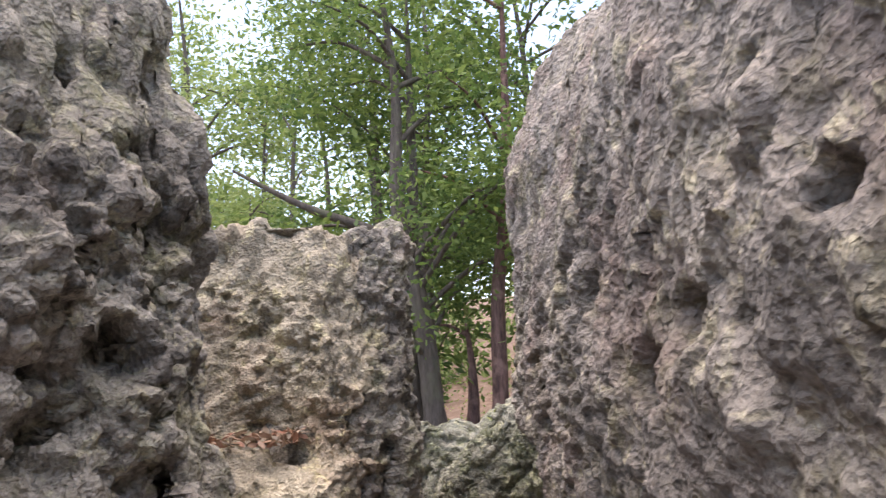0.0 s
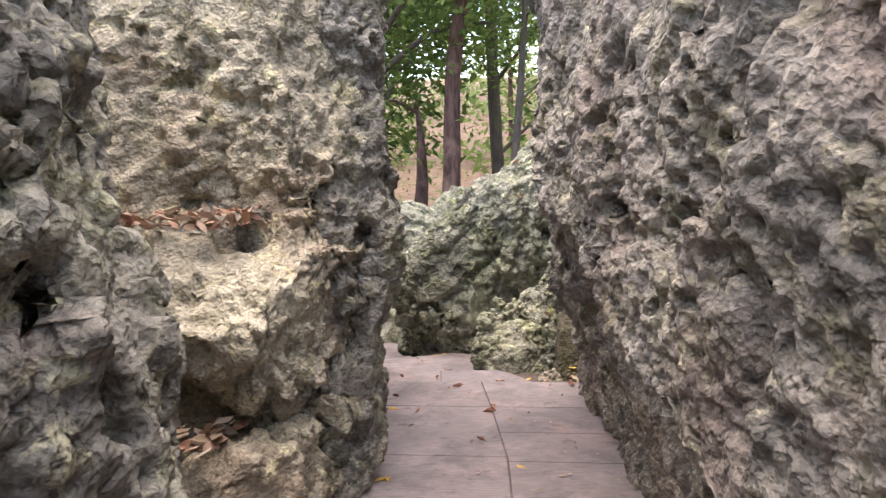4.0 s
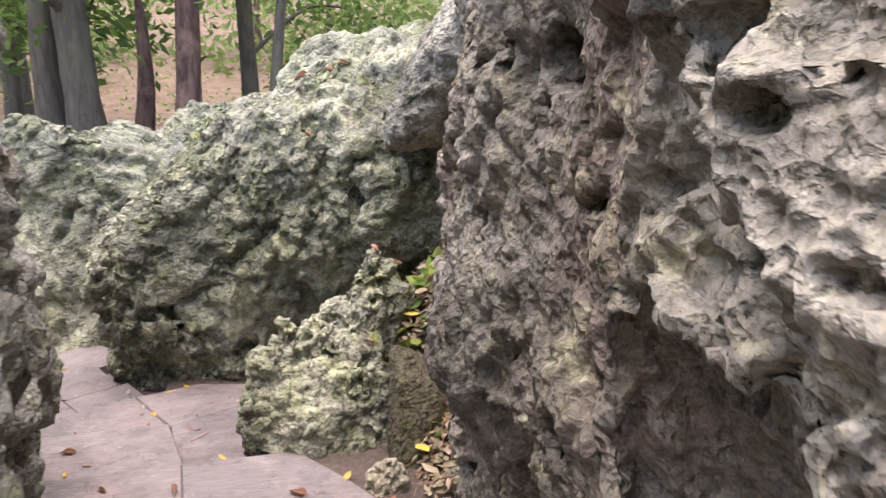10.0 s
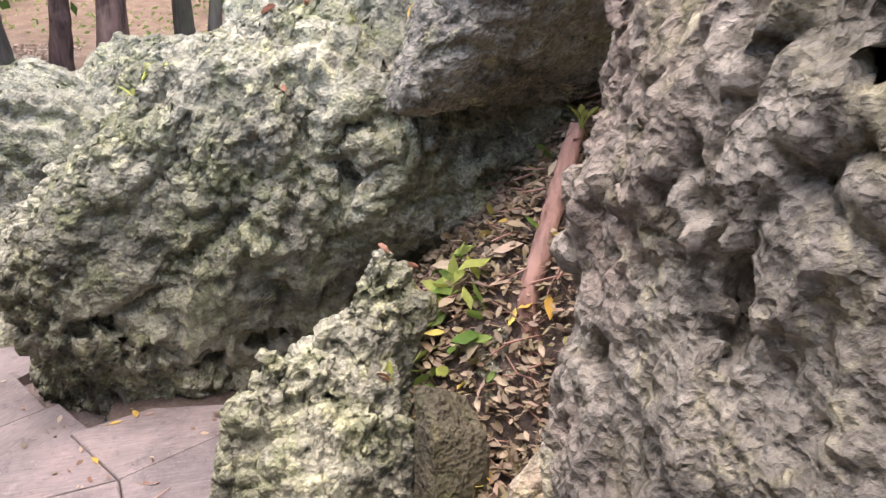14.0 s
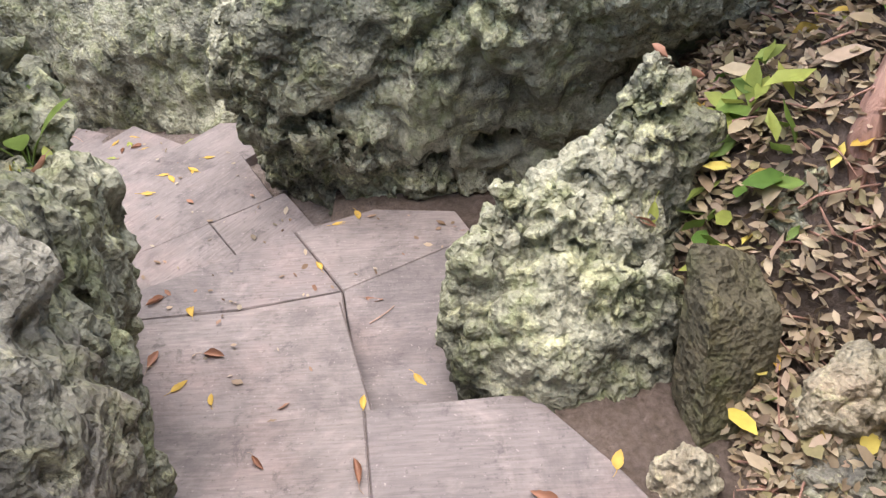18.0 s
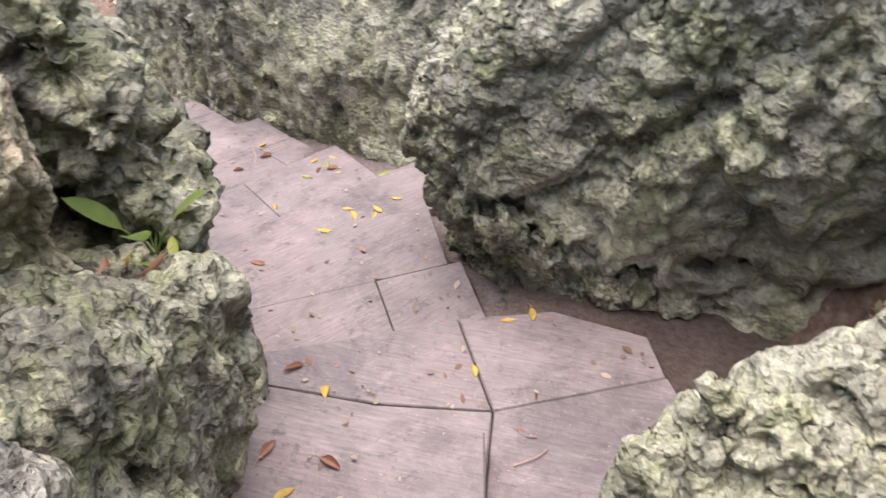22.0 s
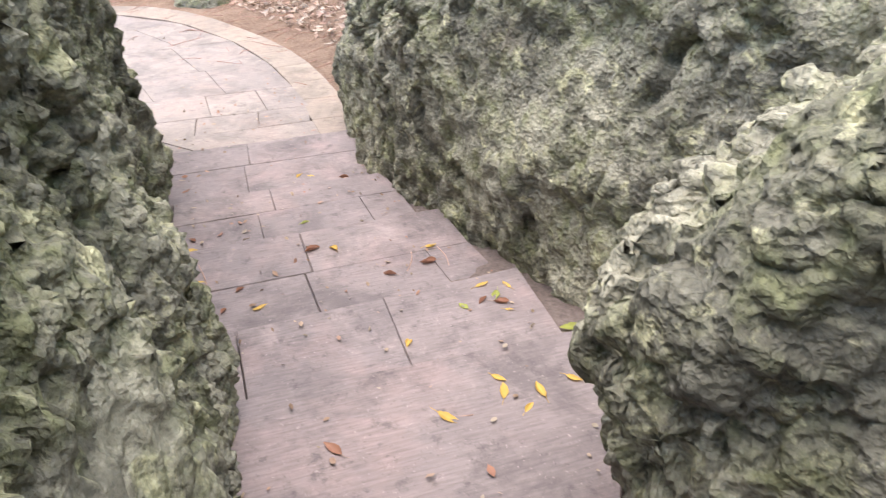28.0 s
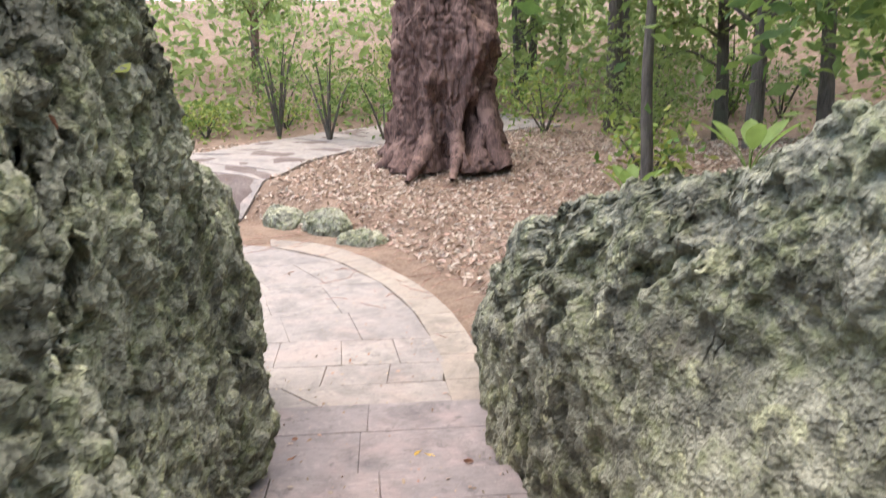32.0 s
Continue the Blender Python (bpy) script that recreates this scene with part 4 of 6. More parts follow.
rock("bank_stone", "mossy grey stone half sunk in leaf litter", lump(.66, 4.66, -.05, .42, .09, .09, .02, .03, seed=22), 110, 80, MOSS_ROCK, 167, rough=.4, pits=.6, size=.5, category="stone")
rock("flat_stone", "pale flat limestone lying on leaf litter", lump(.68, 4.22, -.08, .18, .15, .10, .02, .06, seed=12), 130, 70, PALE_ROCK, 163, rough=.4, pits=.6, size=.4, category="stone")
rock("round_stone", "small round grey stone on damp soil", lump(.285, 4.16, -.14, .03, .065, .05, seed=14), 90, 60, PALE_ROCK, 171, rough=.3, pits=.5, size=.3, category="stone")
rock("dark_stone", "dark stone under the leaf litter", lump(.66, 4.10, -.2, .03, .16, .10, seed=16), 100, 60, GREY_ROCK, 175, rough=.4, pits=.5, size=.4, category="stone")
rock("foot_stone", "small flat stone at the foot of the outcrop", lump(.06, 5.18, -.3, -.08, .14, .1, seed=18), 90, 50, GREY_ROCK, 179, rough=.4, pits=.5, size=.35, category="stone")

# ---- paved stair ----
UPPER_STEPS = [  # height, rows of slabs between lines (left x, left y, right x, right y), joints along each row
    (.035, [(-1.0, -4, 1.8, -4), (-1.0, -1.4, 1.6, -1.4), (-1.0, -.4, 1.3, -.4), (-1.0, .5, 1.1, .5), (-.95, 1.3, .95, 1.3), (-.9, 2.0, .8, 2.0)],
     [(.35, .7), (.3, .65), (.5,), (.45,), (.6,)]),
    (-.045, [], []),
    (-.125, [(-1.15, 4.2, -.45, 4.3), (-1.4, 4.88, -.64, 4.95)], [()]),
    (-.22, [], []),
    (-.325, [(-1.6, 4.95, -.60, 5.62), (-1.9, 5.30, -.80, 6.08), (-2.15, 5.62, -1.0, 6.5)], [(.56,), ()], (.84, .80, .76, .75)),
    (-.43, [(-2.15, 5.35, -1.1, 6.7), (-2.50, 5.50, -1.32, 7.15)], [()], (.95, .88)),
]
LOWER_STEPS = [
    (-.535, [(-2.44, 5.36, -1.22, 7.15), (-3.0, 5.70, -1.84, 7.57)], [(.185, .455)], (.715, .73)),
    (-.64, [(-2.93, 5.66, -1.77, 7.53), (-3.43, 5.99, -2.21, 7.82), (-3.78, 6.23, -2.54, 8.04)], [(.345, .62), (.35,)], (.725, .70, .70, .69)),
    (-.745, [(-3.72, 6.18, -2.48, 8.0), (-4.22, 6.52, -2.97, 8.33), (-4.48, 6.7, -3.21, 8.49)], [(.27, .55), (.05, .31)], (.66, .64, .64, .63)),
    (-.85, [(-4.41, 6.65, -3.14, 8.44), (-5.06, 7.09, -3.77, 8.87), (-5.41, 7.33, -4.11, 9.1)], [(.25,), (.27,)]),
    (-.955, [(-5.5, 6.9, -4.05, 9.05), (-6.38, 7.02, -5.25, 8.6), (-6.77, 7.28, -5.55, 8.86), (-7.29, 7.64, -6.1, 9.15), (-8.1, 7.9, -6.95, 9.56), (-9.1, 8.3, -8.1, 9.95), (-10.3, 8.5, -9.5, 10.18), (-11.6, 8.3, -11.0, 10.0), (-13.4, 7.9, -12.8, 9.2)],
     [(.37, .59), (.25, .52, .78), (.3, .58, .82), (.34, .68), (.3, .65), (.35, .7), (.5,), (.4,)]),
]


def slab_mesh(corners, z, thick, material):
    """One worn paving slab with eased edges."""
    c = np.array(corners, float)
    mid = c.mean(0)
    rings = []
    for inset, zz in ((0.001, z - thick), (0.001, z - 0.006), (0.005, z)):
        d = c - mid
        k = 1 - inset * 1.4 / np.maximum(.05, np.linalg.norm(d, axis=1, keepdims=True))
        rings.append(np.concatenate([mid + d * k, np.full((len(c), 1), zz)], 1))
    v = np.concatenate(rings)
    n = len(c)
    bm = bmesh.new()
    vs = [bm.verts.new(p - (*mid, z)) for p in v]
    for k in range(2):
        for i in range(n):
            bm.faces.new((vs[k * n + i], vs[k * n + (i + 1) % n], vs[(k + 1) * n + (i + 1) % n], vs[(k + 1) * n + i]))
    bm.faces.new(vs[2 * n:])
    bmesh.ops.recalc_face_normals(bm, faces=bm.faces)
    me = bpy.data.meshes.new("slab")
    bm.to_mesh(me)
    bm.free()
    me.materials.append(material)
    return me, (*mid, z)


LEVEL_SLABS = [(.035, o) for o in ([(-.95, 2.0), (.12, 2.0), (.06, 2.65), (-.95, 2.65)], [(-.95, 2.65), (.06, 2.65), (-.07, 3.39), (-.98, 3.39)], [(-.98, 3.39), (-.07, 3.39), (-.17, 3.90), (-1.08, 3.86)],
                                  [(.12, 2.0), (.8, 2.0), (.78, 2.6), (.067, 2.6)], [(.067, 2.6), (.78, 2.6), (.74, 2.98), (.0, 2.98)], [(.0, 2.98), (.74, 2.98), (.70, 3.39), (-.07, 3.39)], [(-.07, 3.39), (.56, 3.39), (.47, 3.89), (-.17, 3.90)])]
BORDER = [(-4.9, 8.4, -4.6, 8.75), (-5.25, 8.62, -5.0, 8.95), (-5.73, 8.93, -5.5, 9.2), (-6.2, 9.2, -6.02, 9.5), (-6.75, 9.48, -6.6, 9.8), (-7.35, 9.72, -7.2, 10.05), (-8.0, 9.93, -7.9, 10.27),
          (-8.65, 10.06, -8.6, 10.43), (-9.3, 10.18, -9.3, 10.58), (-9.9, 10.2, -10.1, 10.66), (-10.5, 10.12, -10.9, 10.6), (-11.05, 10.0, -11.6, 10.25)]
BORDER_SLABS = [(-.953, [a[:2], a[2:], b[2:], b[:2]]) for a, b in zip(BORDER[:-1], BORDER[1:])]
# slabs that fill the turn of the stair: height and outline
FIRST_SLABS = [(-.045, o) for o in ([(-1.1, 3.80), (-.43, 3.82), (-.51, 4.42), (-1.2, 4.36)], [(-.43, 3.82), (.34, 3.86), (.14, 4.19), (-.06, 4.45), (-.51, 4.42)])]
TURN_SLABS = [(-.215, [(-.46, 4.3), (.3, 4.4), (.1, 4.9), (-.17, 5.377), (-.657, 5.103), (-.60, 4.80)]),
              (-.22, [(-.66, 5.106), (-.173, 5.38), (-.245, 5.55), (-.58, 5.60), (-.885, 5.475)]),
              (-.22, [(-1.5, 4.7), (-.58, 4.70), (-.603, 4.80), (-.66, 5.10), (-1.02, 5.035), (-1.5, 5.005)]),
              (-.22, [(-1.5, 5.008), (-1.02, 5.038), (-.663, 5.105), (-.888, 5.475), (-1.16, 5.32), (-1.43, 5.17), (-1.6, 5.1)])]
rng = random.Random(7)
PAVED = []
for z, lines, joints, *ends in UPPER_STEPS + LOWER_STEPS:
    step = tagged(new("stone_step"), "broad step of pinkish worn sandstone slabs", "step", "steps of the stone stair", "structure")
    for row, (a, b, cuts) in enumerate(zip(lines[:-1], lines[1:], joints)):
        a, b = np.array(a), np.array(b)
        if ends:  # the row stops short of the rock
            a, b = (np.array((*e[:2], *(e[:2] + (e[2:] - e[:2]) * k))) for e, k in zip((a, b), ends[0][2 * row:2 * row + 2]))
            cuts = [c / max(ends[0][2 * row:2 * row + 2]) for c in cuts]
        ts = (0, *cuts, 1)
        for t0, t1 in zip(ts[:-1], ts[1:]):
            pt = lambda e, t: e[:2] * (1 - t) + e[2:] * t
            me, at = slab_mesh([pt(a, t0), pt(a, t1), pt(b, t1 + rng.uniform(-.003, .003) * (t1 < 1)), pt(b, t0)], z + rng.uniform(-.003, .003), .16, SLAB_PALE if z < -.9 else SLAB_TURNED if z < -.3 else SLAB)
            PAVED.append((pt(a, t0), pt(a, t1), pt(b, t1), pt(b, t0), z))
            ob = part("slab", me, step)
            ob.location = at
    extra = {.035: LEVEL_SLABS, -.045: FIRST_SLABS, -.22: TURN_SLABS, -.955: BORDER_SLABS}.get(z, [])
    bed = [(o, zz - .008) for zz, o in extra] + [(list(zip((a[0], a[2], b[2], b[0]), (a[1], a[3], b[3], b[1]))), z - .008) for a, b in zip(lines[:-1], lines[1:]) if not ends]
    shapes = [(np.array([(x, y, zz) for x, y in o]), np.array([(0, k, k + 1) for k in range(1, len(o) - 1)])) for o, zz in bed]
    if shapes:
        part("mortar_bed", merged("mortar_bed", shapes, JOINT_EARTH), step, "dark earth in the joints")
    for zz, outline in extra:
        me, at = slab_mesh(outline, zz, .14, SLAB_WARM if z < -.9 else SLAB)
        ob = part("slab", me, step)
        ob.location = at


# ---- soil beside the paving ----
def soil_patch(name, label, outline_x, outline_y, height, material, n=90):
    xx, yy = np.meshgrid(np.linspace(*outline_x, n), np.linspace(*outline_y, n))
    x, y = xx.ravel(), yy.ravel()
    p = np.stack([x, y, x * 0], 1)
    z = height(x, y) + 0.02 * fbm(p, 3, 3, 77) + 0.006 * fbm(p, 20, 2, 78)
    me = mesh_from(name, np.stack([x, y, z], 1), grid_faces(n, n, False), material)
    return tagged(new(name, me), label, "ground", kind="structure")


def bank_height(x, y):
    inside = np.clip((x - .22) / .2, 0, 1) * np.clip((5.75 - y) / .3, 0, 1)
    near = np.minimum(y, 4.85)
    rise = 1.1 * np.maximum(0, .77 * (x - .55) + .64 * (near - 4.55)) - .2 * (y - near)
    return -.5 + inside * (.5 + np.minimum(-.13 + .42 * np.maximum(0, near - 4.15) + .35 * np.maximum(0, x - .42) + rise, 1.15))


soil_patch("bank", "bank of dark soil and leaf litter between rocks", (.05, 2.2), (3.6, 5.9), bank_height, DARK_SOIL)
soil_patch("soil_side", "dark soil between the stair slabs and the rock face", (-4.6, -.5), (5.2, 8.7), lambda x, y: way_near(x, y)[1] - .108, TRODDEN_SOIL, 110)
soil_patch("soil_strip", "strip of bare damp soil beside the paving", (-.76, .4), (5.2, 6.2), lambda x, y: -.262 + 0 * x, DARK_SOIL, 60)
soil_patch("soil_edge", "bare soil at the edge of the paving", (.0, .9), (3.2, 4.8), lambda x, y: -.085 + .10 * np.clip((4.0 - y) * 2, 0, 1), DARK_SOIL, 60)


# ---- leaves ----
def leaf_cloud(name, at, size, seed, material, flat=0.0, stretch=0.45, fine=False):
    """Many small folded leaves in one mesh; flat 1 lays them down."""
    r = np.random.RandomState(seed)
    n = len(at)
    at = np.asarray(at, float)
    size = np.broadcast_to(np.asarray(size, float), (n,)) * r.uniform(.65, 1.35, n)
    a = r.normal(size=(n, 3))
    a[:, 2] *= 1 - flat * .8
    a /= np.linalg.norm(a, axis=1, keepdims=True)
    up = r.normal(size=(n, 3)) * (1 - flat * .75) + (0, 0, flat * 1.2)
    b = np.cross(up, a)
    b /= np.maximum(1e-6, np.linalg.norm(b, axis=1, keepdims=True))
    c = np.cross(a, b)
    L, W, C = size[:, None] * .5, size[:, None] * stretch * .5, size[:, None] * r.uniform(-.1, .3, n)[:, None]
    if fine:
        v = np.stack([at - a * L, at - a * L * .4 - b * W * .9 + c * C, at + a * L * .35 - b * W + c * C, at + a * L + c * C * 1.6, at + a * L * .35 + b * W + c * C, at - a * L * .4 + b * W * .9 + c * C], 1)
        k = np.arange(n)[:, None] * 6
        f = np.concatenate([k + (0, 3, 1), k + (1, 3, 2), k + (0, 5, 3), k + (5, 4, 3)])
        return mesh_from(name, v.reshape(-1, 3), f, material)
    v = np.stack([at - a * L, at - b * W + c * C, at + a * L + c * C * .6, at + b * W + c * C], 1).reshape(-1, 3)
    k = np.arange(n)[:, None] * 4
    f = np.concatenate([k + (0, 2, 1), k + (0, 3, 2)])
    return mesh_from(name, v, f, material)


def tube(points, radii, sides=10, wobble=0.0, seed=0):
    pts = np.array(points, float)
    r = np.random.RandomState(seed)
    t = np.linspace(0, len(pts) - 1, (len(pts) - 1) * 6 + 1)
    p = spline(pts[:, None, :], np.minimum(t, len(pts) - 1 - 1e-6), False)[:, 0]
    rad = np.interp(t, np.arange(len(pts)), radii)
    d = np.gradient(p, axis=0)
    d /= np.linalg.norm(d, axis=1, keepdims=True)
    side = np.cross(d, (0.31, 0.2, 0.93) if abs(d[:, 2]).mean() < .8 else (1.0, 0.1, 0))
    side /= np.linalg.norm(side, axis=1, keepdims=True)
    other = np.cross(d, side)
    ang = np.linspace(0, 2 * np.pi, sides, endpoint=False)
    k = 1 + wobble * r.uniform(-1, 1, (len(p), sides))
    v = p[:, None] + rad[:, None, None] * k[..., None] * (np.cos(ang)[None, :, None] * side[:, None] + np.sin(ang)[None, :, None] * other[:, None])
    return v.reshape(-1, 3), grid_faces(sides, len(p), True)


def tree(label, x, y, height, radius, lean=(0, 0), crown=(0.45, 2.2, 1600), leaf=.14, bark=GREY_BARK, seed=0, limbs=6, fork=False):
    """A forest tree: tapered trunk with limbs, and a crown of loose leaf clumps along the limbs."""
    r = random.Random(seed)
    z0 = float(ground_height(np.array([x]), np.array([y]))[0]) - .1
    root = tagged(new("tree"), label, "tree", "forest trees")
    root.location = (x, y, z0)
    pts = [(r.uniform(-.08, .08) * height * .3 * v + lean[0] * v, r.uniform(-.08, .08) * height * .3 * v + lean[1] * v, height * v) for v in (0, .12, .3, .5, .75, 1)]
    shapes = [tube(pts, [radius * 1.5, radius * 1.05, radius * .92, radius * .78, radius * .5, radius * .15], 12, .05, seed)]
    clumps = []
    first, wide, count = crown
    for k in range(limbs):
        v = r.uniform(first, .95)
        i = min(4, int(v * 5))
        base = Vector(pts[i]).lerp(Vector(pts[i + 1]), v * 5 - i)
        a = r.uniform(0, 2 * math.pi)
        reach = wide * r.uniform(.5, 1.0)
        tip = base + Vector((math.cos(a) * reach, math.sin(a) * reach, reach * r.uniform(.1, .7)))
        mid = base.lerp(tip, .5) + Vector((0, 0, .15 * reach))
        shapes.append(tube([base, mid, tip], [radius * .35, radius * .22, radius * .08], 7, .05, seed + k))
        clumps += [mid.lerp(tip, q) for q in (.2, .6, 1.0)]
    if fork:
        base, a = Vector(pts[2]).lerp(Vector(pts[3]), .4), r.uniform(3.4, 4.0)
        bend = base + Vector((math.cos(a) * .5, math.sin(a) * .3, .55))
        shapes.append(tube([base, bend, bend + Vector((math.cos(a) * 1.6, math.sin(a) * .8, .55)), bend + Vector((math.cos(a) * 3.0, math.sin(a) * 1.4, 1.2))], [radius * .7, radius * .55, radius * .35, radius * .12], 9, .06, seed))
        shapes.append(tube([base, base + Vector((.22, .05, .35)), base + Vector((.26, .05, .8))], [radius * .7, radius * .62, radius * .55], 9, .08, seed + 1))
    part("trunk", merged("trunk", shapes, bark), root)
    if count:
        clumps.append(Vector(pts[-1]))
        rs = np.random.RandomState(seed + 5)
        c = np.array(clumps)[rs.randint(0, len(clumps), count)]
        at = c + rs.normal(size=(count, 3)) * (.42 * wide / 2.2, .42 * wide / 2.2, .26 * wide / 2.2)
        # crowns beyond x = -6 take the paler leaves with haze in their colour
        part("crown", leaf_cloud("crown", at, leaf, seed, HAZED_FOLIAGE if x < -6 else FOLIAGE, .35), root)
    return root


tree("tall dark grey forest tree with a forked trunk", -2.1, 10.2, 9, .17, (-.9, .3), (.3, 3.2, 8000), .15, seed=5, limbs=11, fork=True)
tree("grey forest tree behind mossy rocks", -2.65, 10.6, 9, .15, (.3, .2), (.45, 2.4, 1800), .15, seed=6)
tree("slender reddish forest tree on leaf-covered ground", -1.2, 10.6, 9, .13, (.6, .4), (.5, 2.4, 1600), .15, RED_BARK, seed=8)
tree("broken reddish tree trunk in the forest", -1.75, 11.2, 2.6, .13, (.05, 0), (.9, 1, 0), .1, RED_BARK, seed=9, limbs=1)
tree("thin leaning forest tree", -.25, 10.2, 6, .06, (.5, .6), (.4, 2, 1200), .14, seed=10)
tree("thin pale straight forest tree", -7.6, 14.3, 7, .085, (.05, .1), (.75, 1.6, 900), .14, seed=12)
for k, (tx, ty) in enumerate(((-7.9, 20.5), (-4.6, 15.5), (-8.6, 19), (-5.5, 19), (-10.5, 21), (-3.2, 14.0), (-.6, 14.5))):
    tree("tall forest tree with a broad leafy crown", tx, ty, 12, .13, (.3 * (k % 3 - 1), .2), (.22, 3.6, 6000), .2, seed=60 + k, limbs=12)
for k, (tx, ty) in enumerate(((-17.2, 26.0), (-14.0, 21.6), (-22.5, 26.5))):
    tree("very tall forest tree with a high leafy crown", tx, ty, 17, .2, (.3, -.2), (.32, 4.6, 5200), .28, seed=80 + k, limbs=13)
rr = random.Random(21)
for k in range(54):
    a = rr.uniform(-.15, 1.15) * math.pi if k < 34 else rr.uniform(0, 2) * math.pi
    dist = rr.uniform(11, 32)
    px, py = -3 + math.cos(a) * dist, 7 + math.sin(a) * dist * .9
    if way_near(np.array([px]), np.array([py]))[0][0] < 3.5 or math.hypot(px + 13, py - 15) < 3.5 or (-.75 * px + .66 * py > 8.5 and math.hypot(px + 1, py - 5.3) < 21):
        continue
    tree(rr.choice(("leafy forest tree among dense undergrowth", "slim forest tree with a loose green crown")), px, py, rr.uniform(7, 11), rr.uniform(.07, .17), (rr.uniform(-.8, .8), rr.uniform(-.8, .8)),
         (rr.uniform(.16, .4), rr.uniform(2.4, 3.6), 3400), .22, rr.choice((GREY_BARK, GREY_BARK, RED_BARK)), seed=100 + k, limbs=9)


def shrub(label, x, y, height, wide, count, leaf, seed, material=FOLIAGE, stems=5):
    z0 = float(ground_height(np.array([x]), np.array([y]))[0]) - .05
    root = tagged(new("shrub"), label, "shrub", "undergrowth shrubs")
    root.location = (x, y, z0)
    r = random.Random(seed)
    shapes, tips = [], []
    for k in range(stems):
        a = 2 * math.pi * k / stems + r.uniform(-.5, .5)
        tip = Vector((math.cos(a) * wide * .7, math.sin(a) * wide * .7, height * r.uniform(.7, 1)))
        shapes.append(tube([(0, 0, 0), tip * .5 + Vector((0, 0, .1 * height)), tip], [.02 + .01 * height, .015 + .006 * height, .006], 6, .05, seed + k))
        tips += [tip, tip * .7]
    part("woody_base", merged("woody_base", shapes, GREY_BARK), root)
    rs = np.random.RandomState(seed)
    at = np.array(tips)[rs.randint(0, len(tips), count)] + rs.normal(size=(count, 3)) * (wide * .38, wide * .38, height * .22)
    at[:, 2] = np.maximum(.05, at[:, 2])
    part("foliage", leaf_cloud("foliage", at, leaf, seed, material, .4), root)
    return root


rr = random.Random(33)
for k in range(70):
    a = rr.uniform(-.1, 1.1) * math.pi
    dist = rr.uniform(8, 26)
    px, py = -3 + math.cos(a) * dist, 6 + math.sin(a) * dist
    if way_near(np.array([px]), np.array([py]))[0][0] < 3.2 or math.hypot(px + 12, py - 14) < 4.5 or (-.75 * px + .66 * py > 8.5 and math.hypot(px + 1, py - 5.3) < 20):
        continue
    shrub("leafy green undergrowth shrub", px, py, rr.uniform(.8, 2.6), rr.uniform(.6, 1.3), 420, .15, 300 + k)
shrub("multi-stemmed bush with thin bare stems", -21, 15.2, 3.2, 1.0, 420, .16, 401, stems=7)
shrub("bright green broad-leaved shrub", -8.5, 15.6, 1.0, .7, 260, .2, 402, GREEN_LEAF)
shrub("low yellow-green shrub on the bank", -22.5, 16.2, .9, 1.2, 420, .14, 403, GREEN_LEAF)
shrub("low yellow-green plants beside the path", -21.2, 12.2, .35, .7, 180, .12, 404, GREEN_LEAF)


for k, (sx, sy, tall) in enumerate(((-23, 18.5, 1.3), (-15.5, 20.5, 1.6), (-13, 21.5, 1.4), (-11, 19, 1.1), (-23.5, 21, 1.8), (-25, 17.5, 1.5), (-22, 24, 2.0), (-22.5, 13.6, 1.0))):
    # most of these bushes wear the haze-paled leaf colour
    shrub("green bush among the trees on leaf-covered ground", sx, sy, tall, tall * .9, 900, .13, 400 + k, GREEN_LEAF if k % 3 == 1 else HAZED_FOLIAGE)

